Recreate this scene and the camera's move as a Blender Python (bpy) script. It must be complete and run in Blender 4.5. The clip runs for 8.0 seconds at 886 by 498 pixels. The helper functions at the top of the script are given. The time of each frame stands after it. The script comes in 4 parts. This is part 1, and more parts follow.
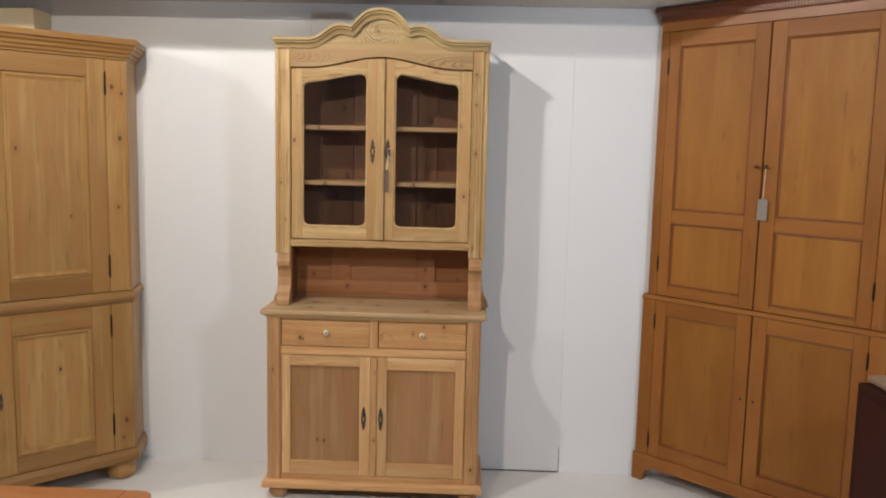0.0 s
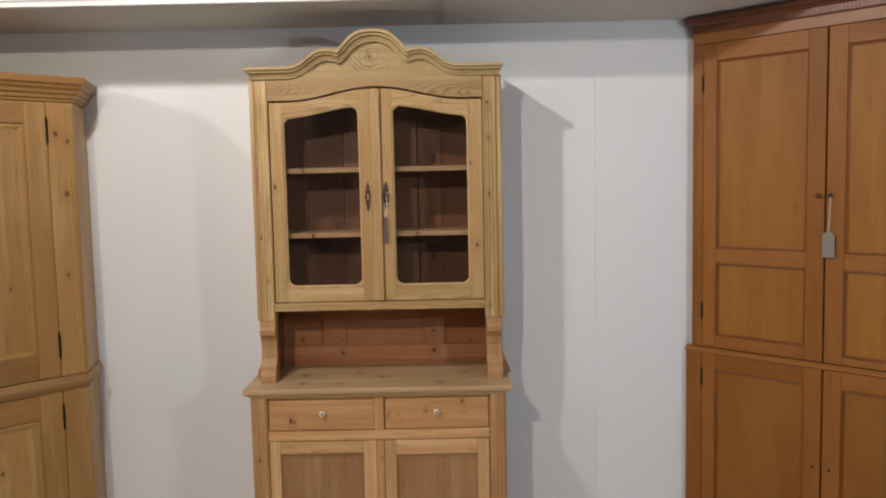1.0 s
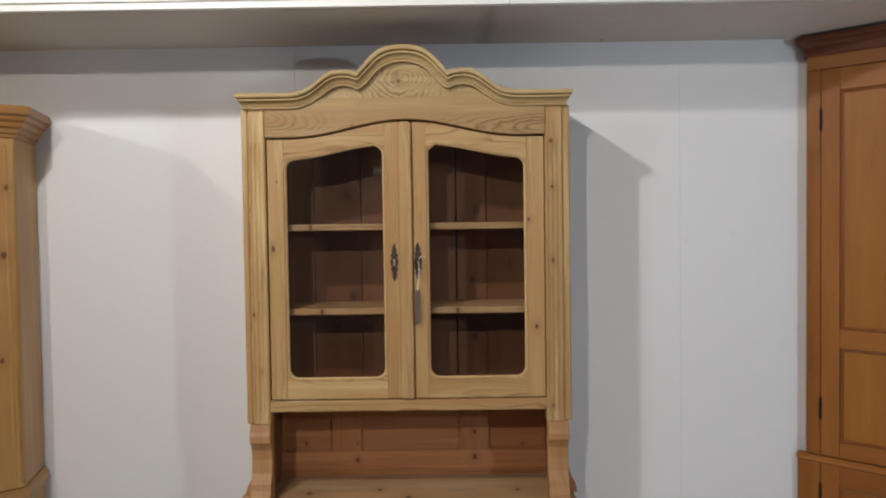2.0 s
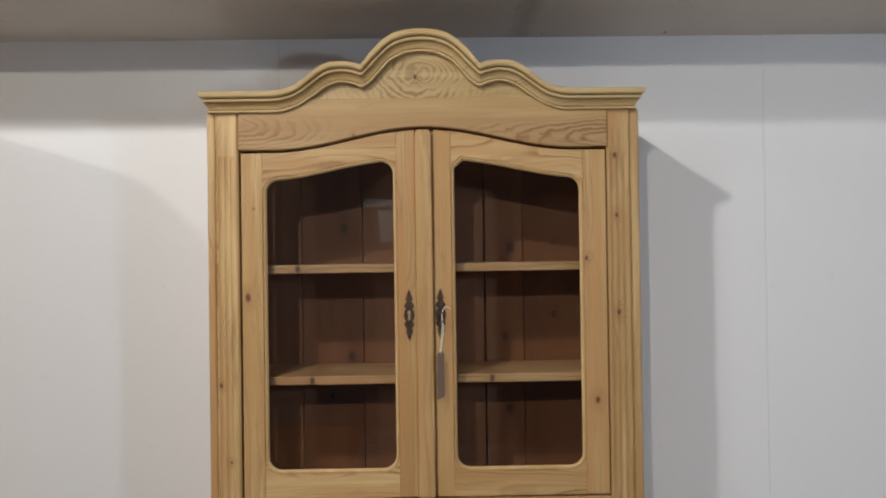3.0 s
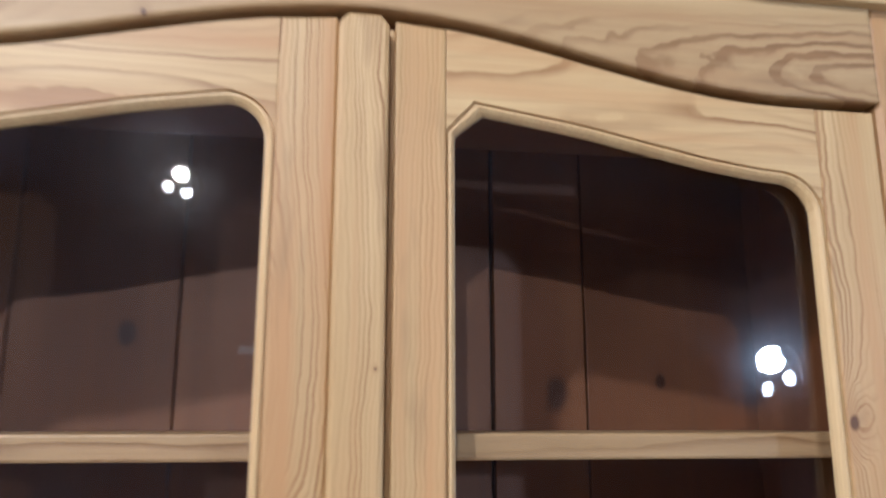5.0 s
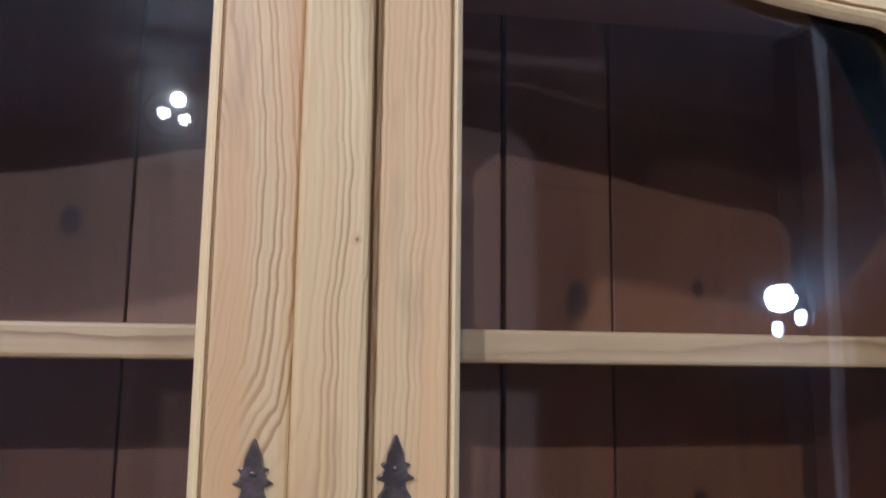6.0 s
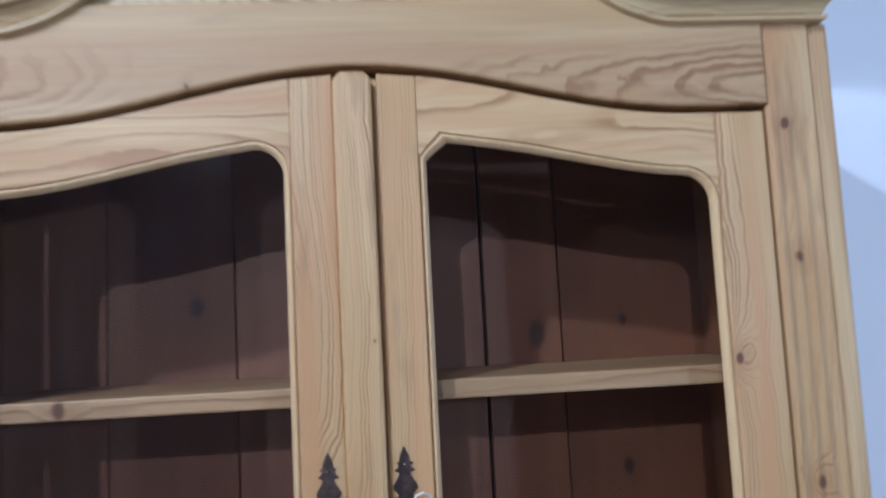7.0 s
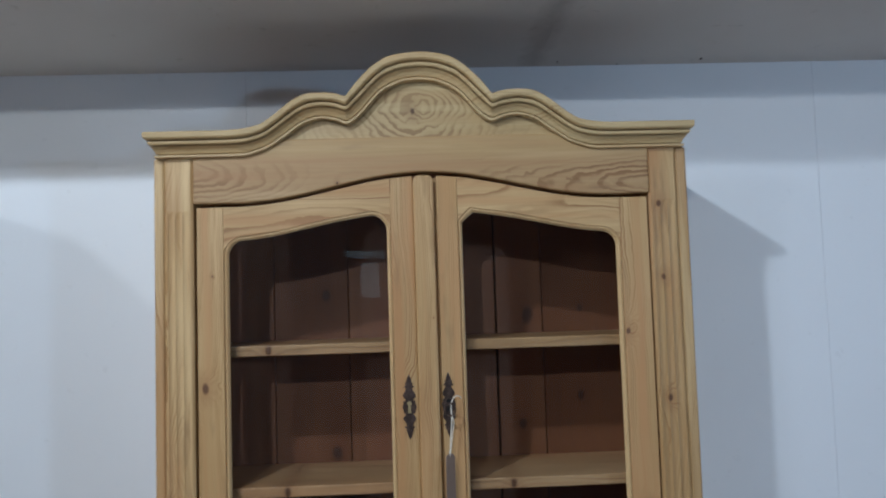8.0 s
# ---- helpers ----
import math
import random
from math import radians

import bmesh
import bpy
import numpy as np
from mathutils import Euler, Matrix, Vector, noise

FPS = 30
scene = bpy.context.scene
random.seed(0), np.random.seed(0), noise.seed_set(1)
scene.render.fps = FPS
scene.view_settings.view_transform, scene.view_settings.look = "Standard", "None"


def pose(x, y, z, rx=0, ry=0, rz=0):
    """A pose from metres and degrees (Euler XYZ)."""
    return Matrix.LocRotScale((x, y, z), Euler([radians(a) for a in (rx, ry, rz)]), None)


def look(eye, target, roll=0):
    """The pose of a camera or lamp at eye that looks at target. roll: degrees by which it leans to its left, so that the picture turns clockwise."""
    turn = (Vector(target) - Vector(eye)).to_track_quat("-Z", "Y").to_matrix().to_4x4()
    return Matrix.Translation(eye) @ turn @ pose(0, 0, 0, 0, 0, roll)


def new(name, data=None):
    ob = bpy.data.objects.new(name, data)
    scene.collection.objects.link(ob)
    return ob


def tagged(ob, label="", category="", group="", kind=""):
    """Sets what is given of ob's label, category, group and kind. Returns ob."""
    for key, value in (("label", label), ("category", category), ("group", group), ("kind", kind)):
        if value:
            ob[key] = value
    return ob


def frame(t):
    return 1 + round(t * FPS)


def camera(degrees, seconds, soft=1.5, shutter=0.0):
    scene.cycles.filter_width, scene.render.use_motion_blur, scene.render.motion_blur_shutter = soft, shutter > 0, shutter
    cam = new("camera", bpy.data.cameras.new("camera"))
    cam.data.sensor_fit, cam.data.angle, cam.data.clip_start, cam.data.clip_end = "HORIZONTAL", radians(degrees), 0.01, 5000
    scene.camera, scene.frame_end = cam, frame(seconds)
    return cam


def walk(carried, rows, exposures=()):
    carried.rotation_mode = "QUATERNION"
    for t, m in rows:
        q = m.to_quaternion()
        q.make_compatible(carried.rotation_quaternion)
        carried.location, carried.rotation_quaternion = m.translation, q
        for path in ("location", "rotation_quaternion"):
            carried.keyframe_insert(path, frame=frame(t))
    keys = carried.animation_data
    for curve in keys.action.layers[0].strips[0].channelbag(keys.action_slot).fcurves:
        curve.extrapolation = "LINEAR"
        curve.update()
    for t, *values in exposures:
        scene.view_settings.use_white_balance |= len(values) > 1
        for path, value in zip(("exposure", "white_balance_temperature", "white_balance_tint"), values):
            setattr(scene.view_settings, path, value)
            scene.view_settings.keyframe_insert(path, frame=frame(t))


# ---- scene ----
cam = camera(58.0, 8.0, soft=2.0, shutter=0.3)
PATH = [
    (0, (0.41, -3.648, 1.624), (0.347, -1.664, 1.384), 1.3),
    (0.5, (0.356, -3.395, 1.646), (0.328, -1.405, 1.442), -0.2),
    (1, (0.26, -3.095, 1.671), (0.253, -1.102, 1.504), -1.2),
    (1.5, (0.205, -2.748, 1.729), (0.176, -0.752, 1.6), -0.9),
    (1.7, (0.165, -2.587, 1.738), (0.142, -0.59, 1.633), -0.8),
    (2.8, (0.048, -1.875, 1.739), (0.066, 0.125, 1.748), -1.0),
    (3, (0.015, -1.785, 1.749), (0.044, 0.215, 1.769), -0.8),
    (3.5, (-0.011, -1.613, 1.732), (-0.042, 0.385, 1.802), -0.4),
    (3.7, (-0.03, -1.488, 1.754), (0.011, 0.501, 1.956), -1.9),
    (3.8, (-0.036, -1.409, 1.755), (0.033, 0.569, 2.042), -2.4),
    (4, (-0.054, -1.264, 1.759), (0.064, 0.709, 2.063), -2.5),
    (4.5, (-0.064, -0.878, 1.732), (0.107, 1.082, 2.091), -2.1),
    (4.7, (-0.047, -0.702, 1.733), (0.153, 1.245, 2.141), -1.0),
    (5, (-0.0282, -0.5427, 1.7418), (0.2777, 1.3872, 2.1683), 0.00),
    (5.2, (-0.0121, -0.4501, 1.7337), (0.3465, 1.4841, 2.0947), 0.96),
    (6.3, (-0.0047, -0.4134, 1.7140), (0.2861, 1.5517, 1.9458), 0.63),
    (6.5, (0.0041, -0.4424, 1.7225), (0.3084, 1.5263, 1.9004), 0.01),
    (6.7, (0.0201, -0.5397, 1.7389), (0.3140, 1.4305, 1.9178), -2.38),
    (7, (0.0133, -0.7541, 1.7873), (0.1866, 1.2291, 1.9797), -2.91),
    (7.5, (-0.04, -1.125, 1.802), (0.081, 0.866, 1.949), -1.3),
    (8, (-0.028, -1.436, 1.801), (0.055, 0.558, 1.938), -1.8),
]
EXPOSURES = [(0.0, -0.3, 6450, 11), (0.5, -0.56, 6450, 11), (1.0, -0.55, 6400, 11), (1.5, -0.7, 6300, 10), (3.0, -0.65, 6200, 10), (3.5, -0.24, 6150, 10), (4.0, -0.97, 6200, 10), (4.5, -0.15, 5850, 12), (5.0, 0.06, 5130, 13.5), (5.2, 0.05, 5080, 13.5), (6.5, 0.0, 4400, 11.5), (7.0, -0.22, 4460, 11.5), (7.5, -0.4, 4580, 10), (8.0, -0.84, 5020, 5)]
walk(cam, [(t, look(eye, target, roll)) for t, eye, target, roll in PATH], EXPOSURES)

# ---- light ----
world = bpy.data.worlds.new("world")
scene.world = world
world.use_nodes = True
world.node_tree.nodes["Background"].inputs[0].default_value = (0.9, 0.95, 1.0, 1)
world.node_tree.nodes["Background"].inputs[1].default_value = 0.02

SPOT_A = (-0.80, -1.50, 2.895)
SPOT_B = (-0.79, -3.80, 2.88)
SPOT_C = (2.03, -2.45, 1.94)
SPOT_D = (-3.0, -1.10, 2.68)


def lamp(name, at, to, watts, colour, size, cone=160, blend=0.6):
    data = bpy.data.lights.new(name, "SPOT")
    data.energy, data.color, data.shadow_soft_size = watts, colour, size
    data.spot_size, data.spot_blend = radians(cone), blend
    ob = new(name, data)
    ob.matrix_world = look(at, to)
    return ob


lamp("spot_light", (SPOT_A[0] + 0.03, SPOT_A[1] + 0.075, SPOT_A[2] + 0.058), (-0.3, 0.3, 1.0), 105, (1.0, 0.95, 0.88), 0.035, 165, 0.8)
lamp("spot_light", (SPOT_B[0] + 0.03, SPOT_B[1] + 0.075, SPOT_B[2] + 0.058), (-0.1, 0.3, 0.3), 200, (1.0, 0.88, 0.72), 0.034, 125, 1.0)
lamp("spot_light", (SPOT_C[0], SPOT_C[1] - 0.03, SPOT_C[2] + 0.058), (0.8, 0.3, 1.1), 116, (0.76, 0.88, 1.0), 0.055, 98, 1.0)
lamp("spot_light", (SPOT_D[0] + 0.075, SPOT_D[1] + 0.03, SPOT_D[2] + 0.058), (-0.6, 0.32, 1.9), 95, (1.0, 0.93, 0.84), 0.03, 90, 0.5)
# unseen fill lamp, added to lift the whole room
lamp("room_light", (-3.2, -3.7, 2.85), (0.0, -3.0, 0.6), 120, (0.97, 0.97, 1.0), 0.12, 170)


# ---- materials ----
class Nodes:
    """Short ways to add and join shader nodes."""

    def __init__(self, name):
        self.mat = bpy.data.materials.new(name)
        self.mat.use_nodes = True
        self.tree = self.mat.node_tree
        self.bsdf = self.tree.nodes["Principled BSDF"]

    def add(self, kind):
        return self.tree.nodes.new(kind)

    def put(self, value, socket):
        if isinstance(value, (int, float, tuple)):
            socket.default_value = value
        else:
            self.tree.links.new(value, socket)

    def math(self, op, a, b=0.0, c=0.0):
        node = self.add("ShaderNodeMath")
        node.operation = op
        for value, socket in zip((a, b, c), node.inputs):
            self.put(value, socket)
        return node.outputs[0]

    def vec(self, x, y, z):
        node = self.add("ShaderNodeCombineXYZ")
        for value, socket in zip((x, y, z), node.inputs):
            self.put(value, socket)
        return node.outputs[0]

    def noise(self, vector, scale=1.0, detail=2.0, rough=0.5):
        node = self.add("ShaderNodeTexNoise")
        self.put(vector, node.inputs["Vector"])
        node.inputs["Scale"].default_value = scale
        node.inputs["Detail"].default_value = detail
        node.inputs["Roughness"].default_value = rough
        return node.outputs["Fac"]

    def ramp(self, value, *stops):
        node = self.add("ShaderNodeValToRGB")
        self.put(value, node.inputs[0])
        els = node.color_ramp.elements
        while len(els) < len(stops):
            els.new(0.5)
        for el, (at, colour) in zip(els, stops):
            el.position = at
            el.color = colour if len(colour) == 4 else (*colour, 1)
        return node.outputs[0]

    def grey(self, value, *stops):
        return self.ramp(value, *[(at, (g, g, g)) for at, g in stops])

    def mix(self, fac, a, b, blend="MIX"):
        node = self.add("ShaderNodeMix")
        node.data_type, node.blend_type = "RGBA", blend
        for value, socket in zip((fac, a, b), (node.inputs[0], node.inputs[6], node.inputs[7])):
            self.put(value if not (isinstance(value, tuple) and len(value) == 3) else (*value, 1), socket)
        return node.outputs[2]

    def bump(self, height, strength, distance):
        node = self.add("ShaderNodeBump")
        node.inputs["Strength"].default_value = strength
        node.inputs["Distance"].default_value = distance
        self.put(height, node.inputs["Height"])
        self.put(node.outputs[0], self.bsdf.inputs["Normal"])

    def finish(self, colour, rough, metal=0.0):
        self.put(colour if not (isinstance(colour, tuple) and len(colour) == 3) else (*colour, 1), self.bsdf.inputs["Base Color"])
        self.put(rough, self.bsdf.inputs["Roughness"])
        self.bsdf.inputs["Metallic"].default_value = metal
        return self.mat


def wood(name, along, early, late, ring=0.0058, contrast=0.7, warp=0.06, knots=1.0, rough=0.55, stain=0.55, streaks=0.7, marks=(), eyes=(), calm=None, sap=None, wild=1.0, quiet=None, fade=None, swirls=(), level=False):
    """Sawn wood with its grain along the axis given: growth rings, fibres, stains and knots.

    marks: knots (x, z, radius); eyes: flame figures (x, z, squeeze_x, squeeze_z);
    calm: height above which the figure fades; quiet: (x, reach) where it fades; fade: (x, reach) outside which it fades; swirls: (x, z, reach, amount) where the grain bends round a hidden knot; sap: (height, colour) of a paler upper part;
    level: the board lies flat, so that its marks are (x, y, radius).
    """
    n = Nodes(name)
    xyz = n.add("ShaderNodeSeparateXYZ")
    n.put(n.add("ShaderNodeTexCoord").outputs["Object"], xyz.inputs[0])
    chance = n.add("ShaderNodeObjectInfo").outputs["Random"]
    shift = n.math("MULTIPLY", chance, 23.0)
    axes = (1, 2, 0) if level else {"x": (2, 1, 0), "y": (0, 2, 1), "z": (0, 1, 2)}[along]
    rise = xyz.outputs[1 if level else 2]
    u = n.math("ADD", xyz.outputs[axes[0]], shift)
    d = xyz.outputs[axes[1]]
    w = n.math("ADD", xyz.outputs[axes[2]], n.math("MULTIPLY", shift, 0.37))
    grain = lambda a, c, e, detail=2.0, rgh=0.5: n.noise(n.vec(n.math("MULTIPLY", u, a), n.math("MULTIPLY", d, c), n.math("MULTIPLY", w, e)), 1.0, detail, rgh)
    # knots: sparse cells, long along the grain
    cell = n.add("ShaderNodeTexVoronoi")
    cell.inputs["Scale"].default_value = 1.0
    n.put(n.vec(n.math("MULTIPLY", u, 7.0), n.math("MULTIPLY", d, 2.0), n.math("MULTIPLY", w, 3.2)), cell.inputs["Vector"])
    near = cell.outputs["Distance"]
    pick = n.add("ShaderNodeSeparateColor")
    n.put(cell.outputs["Color"], pick.inputs[0])
    chosen = n.math("GREATER_THAN", pick.outputs[0], 1.0 - 0.42 * knots)
    knot = n.math("MULTIPLY", n.grey(near, (0.025, 1.0), (0.060, 0.0)), chosen)
    halo = n.math("MULTIPLY", n.grey(near, (0.03, 1.0), (0.30, 0.0)), chosen)
    # single knots at known places
    wobble = n.math("MULTIPLY_ADD", n.noise(n.add("ShaderNodeTexCoord").outputs["Object"], 55.0, 2.0), 0.9, 0.55)
    for mx, mz, mr in marks:
        mr = mr * 0.75
        far = n.math("SQRT", n.math("ADD", n.math("POWER", n.math("DIVIDE", n.math("SUBTRACT", xyz.outputs[0], mx), mr), 2.0),
                                    n.math("POWER", n.math("DIVIDE", n.math("SUBTRACT", rise, mz), mr * (1.1 if level else 1.5)), 2.0)))
        far = n.math("MULTIPLY", far, wobble)
        knot = n.math("MAXIMUM", knot, n.grey(n.math("MULTIPLY", far, 0.25), (0.13, 1.0), (0.24, 0.0)))
        halo = n.math("MAXIMUM", halo, n.grey(n.math("MULTIPLY", far, 0.25), (0.10, 1.0), (0.95, 0.0)))
    # growth rings, bent at three scales, uneven in width
    slow = grain(7.0, 5.0, 1.7)
    middle = grain(22.0, 12.0, 7.0, 1.0)
    ripple = grain(30.0, 14.0, 38.0, 1.0)
    small = grain(60.0, 25.0, 60.0)
    r = n.math("ADD", u, n.math("MULTIPLY", d, 0.35))
    if eyes:
        r = None
        for ex, ez, kx, kz in eyes:
            one = n.math("SQRT", n.math("ADD", n.math("POWER", n.math("MULTIPLY", n.math("SUBTRACT", xyz.outputs[0], ex), kx), 2.0),
                                        n.math("POWER", n.math("MULTIPLY", n.math("SUBTRACT", xyz.outputs[2], ez), kz), 2.0)))
            r = one if r is None else n.math("SMOOTH_MIN", r, one, 0.02)
        flat_noise = lambda k: n.noise(n.vec(n.math("MULTIPLY", xyz.outputs[0], k), 0.0, n.math("MULTIPLY", xyz.outputs[2], k * 1.6)), 1.0, 2.0, 0.5)
        r = n.math("MULTIPLY_ADD", flat_noise(13.0), 0.042 * wild, r)
        r = n.math("MULTIPLY_ADD", flat_noise(42.0), 0.016 * wild, r)
    for sx, sz, reach, amount in swirls:
        away = n.math("SQRT", n.math("ADD", n.math("POWER", n.math("DIVIDE", n.math("SUBTRACT", xyz.outputs[0], sx), reach), 2.0),
                                     n.math("POWER", n.math("DIVIDE", n.math("SUBTRACT", xyz.outputs[2], sz), reach * 2.0), 2.0)))
        r = n.math("MULTIPLY_ADD", n.grey(n.math("MULTIPLY", away, 0.5), (0.0, 1.0), (0.2, 0.8), (0.5, 0.25), (1.0, 0.0)), amount, r)
    r = n.math("MULTIPLY_ADD", slow, warp, r)
    r = n.math("MULTIPLY_ADD", middle, 0.016, r)
    r = n.math("MULTIPLY_ADD", ripple, 0.0042, r)
    r = n.math("MULTIPLY_ADD", small, 0.0022, r)
    r = n.math("MULTIPLY_ADD", halo, 0.012, r)
    turns = n.math("DIVIDE", r, ring)
    band = n.math("FRACT", turns)
    each = n.add("ShaderNodeTexWhiteNoise")
    each.noise_dimensions = "1D"
    n.put(n.math("FLOOR", turns), each.inputs["W"])
    depth = n.grey(each.outputs["Value"], (0.0, 0.12), (0.45, 0.40), (0.8, 0.9), (1.0, 1.25))
    line = n.grey(band, (0.0, 0.08), (0.25, 0.0), (0.52, 0.12), (0.78, 0.75), (0.90, 1.0), (0.97, 0.55), (1.0, 0.08))
    patch = n.grey(grain(26.0, 1.0, 2.4), (0.38, 0.16), (0.60, 1.1))
    line = n.math("MINIMUM", n.math("MULTIPLY", n.math("MULTIPLY", n.math("MULTIPLY", line, patch), depth), contrast * 1.35), 1.0)
    if calm is not None:
        height = n.math("MULTIPLY_ADD", n.noise(n.add("ShaderNodeTexCoord").outputs["Object"], 9.0, 2.0), 0.05, n.math("SUBTRACT", xyz.outputs[2], calm + 0.025))
        line = n.math("MULTIPLY", line, n.grey(n.math("MULTIPLY_ADD", height, 12.0, 0.5), (0.30, 1.0), (0.70, 0.10)))
    if quiet:
        away = n.math("ABSOLUTE", n.math("MULTIPLY_ADD", slow, 0.06, n.math("SUBTRACT", xyz.outputs[0], quiet[0] + 0.03)))
        line = n.math("MULTIPLY", line, n.grey(n.math("DIVIDE", away, quiet[1]), (0.45, 0.06), (1.0, 1.0)))
    if fade:
        away = n.math("ABSOLUTE", n.math("MULTIPLY_ADD", slow, 0.04, n.math("SUBTRACT", xyz.outputs[0], fade[0] + 0.02)))
        line = n.math("MULTIPLY", line, n.grey(n.math("DIVIDE", away, fade[1]), (0.45, 1.0), (1.0, 0.25)))
    fibre = grain(420.0, 420.0, 9.0, 3.0, 0.65)
    cloud = grain(5.0, 3.0, 1.6, 3.0, 0.6)
    colour = n.mix(line, early, late)
    if sap:
        edge = n.math("MULTIPLY_ADD", slow, 0.03, n.math("SUBTRACT", xyz.outputs[2], sap[0] + 0.015))
        colour = n.mix(n.grey(n.math("MULTIPLY_ADD", edge, 20.0, 0.5), (0.30, 0.0), (0.70, 0.85)), colour, sap[1])
    colour = n.mix(n.grey(fibre, (0.35, 0.26), (0.62, 0.0)), colour, tuple(0.55 * a + 0.25 * b for a, b in zip(late, early)))
    dull = tuple(c * k for c, k in zip(early, (0.74, 0.65, 0.50)))
    colour = n.mix(n.math("MULTIPLY", n.grey(cloud, (0.40, 0.0), (0.70, 1.0)), stain), colour, dull)
    streak = grain(24.0, 6.0, 1.3, 3.0, 0.55)
    colour = n.mix(n.math("MULTIPLY", n.grey(streak, (0.49, 0.0), (0.66, 1.0)), streaks), colour, tuple(0.45 * a + 0.55 * b * k for a, b, k in zip(early, late, (1.45, 1.12, 0.75))))
    pale = tuple(min(1.0, c * k) for c, k in zip(early, (1.14, 1.19, 1.26)))
    colour = n.mix(n.math("MULTIPLY", n.grey(streak, (0.32, 1.0), (0.47, 0.0)), streaks), colour, pale)
    # short dark flecks and smudges
    smudge = grain(34.0, 8.0, 5.0, 3.0, 0.6)
    colour = n.mix(n.math("MULTIPLY", n.grey(smudge, (0.60, 0.0), (0.72, 1.0)), 0.6 * stain + 0.2), colour, tuple(0.5 * a + 0.3 * b for a, b in zip(late, early)))
    tone = n.math("MULTIPLY_ADD", chance, 0.22, 0.86)
    colour = n.mix(1.0, colour, n.vec(tone, n.math("MULTIPLY_ADD", chance, 0.26, 0.835), n.math("MULTIPLY_ADD", chance, 0.34, 0.79)), "MULTIPLY")
    colour = n.mix(n.math("MULTIPLY", halo, 0.40), colour, tuple(c * k for c, k in zip(late, (0.95, 0.85, 0.75))))
    colour = n.mix(n.math("MULTIPLY", knot, 0.92), colour, tuple(c * k for c, k in zip(late, (0.36, 0.27, 0.22))))
    n.bump(n.math("MULTIPLY_ADD", fibre, 0.6, n.math("MULTIPLY", line, -0.5)), 0.22, 0.0012)
    return n.finish(colour, n.math("MULTIPLY_ADD", cloud, 0.18, rough - 0.09))


EARLY, LATE = (0.56, 0.375, 0.165), (0.26, 0.125, 0.038)
pine_up = wood("stripped_pine_upright", "z", EARLY, LATE, ring=0.0036, knots=0.12, contrast=1.75, streaks=1.0, stain=0.8,
               swirls=((-0.050, 1.655, 0.030, 0.022), (0.366, 1.748, 0.020, 0.020), (-0.394, 1.665, 0.020, 0.018), (-0.062, 1.93, 0.05, 0.010)),
               marks=((0.362, 1.742, 0.007), (0.383, 1.425, 0.009), (-0.394, 1.665, 0.010), (-0.380, 1.862, 0.0025),
                      (0.011, 1.777, 0.0011)))
pine_post = wood("stripped_pine_post", "z", (0.57, 0.39, 0.178), LATE, ring=0.0050, knots=0.3, contrast=0.95, streaks=1.0, stain=1.0, warp=0.09,
                 swirls=((0.431, 1.838, 0.014, 0.012), (0.433, 1.620, 0.014, 0.012), (-0.44, 1.55, 0.03, 0.012)),
                 marks=((0.431, 1.838, 0.0065), (0.433, 1.620, 0.0075), (0.428, 1.972, 0.007), (-0.455, 1.47, 0.006), (0.43, 1.19, 0.006), (-0.434, 1.30, 0.005)))
pine_across = wood("stripped_pine_across", "x", EARLY, LATE, ring=0.0115, warp=0.24, contrast=1.4, knots=0.3, streaks=0.9)
low_up = wood("browner_pine_upright", "z", (0.60, 0.342, 0.145), (0.28, 0.116, 0.034), ring=0.0046, contrast=1.1, knots=0.15, marks=((0.0, 0.62, 0.004), (-0.004, 0.30, 0.006)))
low_across = wood("browner_pine_across", "x", (0.62, 0.345, 0.143), (0.27, 0.108, 0.032), ring=0.009, warp=0.17, contrast=1.0, knots=0.4,
                  marks=((-0.345, 0.773, 0.011), (-0.332, 0.768, 0.007), (0.171, 0.803, 0.006), (0.311, 0.839, 0.009)))
pine_lip = wood("stripped_pine_lip", "z", EARLY, LATE, contrast=0.12, knots=0.0, streaks=0.4)
pine_trim = wood("stripped_pine_moulding", "x", (0.51, 0.378, 0.182), (0.33, 0.212, 0.085), contrast=0.8, knots=0.35, warp=0.03, streaks=0.4)
post_up = wood("brown_pine_post", "z", (0.50, 0.272, 0.115), (0.24, 0.098, 0.030), ring=0.0046, contrast=1.1, knots=0.2, marks=((0.447, 0.170, 0.009), (-0.47, 0.62, 0.006)))
door_up = wood("pale_pine_door", "z", (0.64, 0.395, 0.178), (0.30, 0.13, 0.040), ring=0.0046, contrast=1.1, knots=0.15, marks=((0.0, 0.62, 0.004), (-0.004, 0.30, 0.006)))
door_across = wood("pale_pine_door_rail", "x", (0.64, 0.395, 0.178), (0.30, 0.13, 0.040), ring=0.009, warp=0.17, knots=0.3)
panel_up = wood("weathered_pine_panel", "z", (0.385, 0.208, 0.088), (0.24, 0.105, 0.037), ring=0.014, stain=0.95, contrast=0.35, knots=0.1, streaks=0.65, marks=((-0.265, 0.290, 0.007), (-0.235, 0.287, 0.008)))
# inner woods: brown pine, deepened in colour for the shade inside the cabinet
shaded_inner_up = wood("shaded_inner_pine_upright", "z", (0.222, 0.090, 0.034), (0.118, 0.041, 0.015), ring=0.012, contrast=0.35, stain=0.7, knots=0.1,
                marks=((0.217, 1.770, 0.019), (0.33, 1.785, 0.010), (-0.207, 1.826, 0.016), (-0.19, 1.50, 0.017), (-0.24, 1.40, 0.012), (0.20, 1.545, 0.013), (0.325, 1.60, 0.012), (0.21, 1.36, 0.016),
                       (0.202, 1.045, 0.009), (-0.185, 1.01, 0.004)))
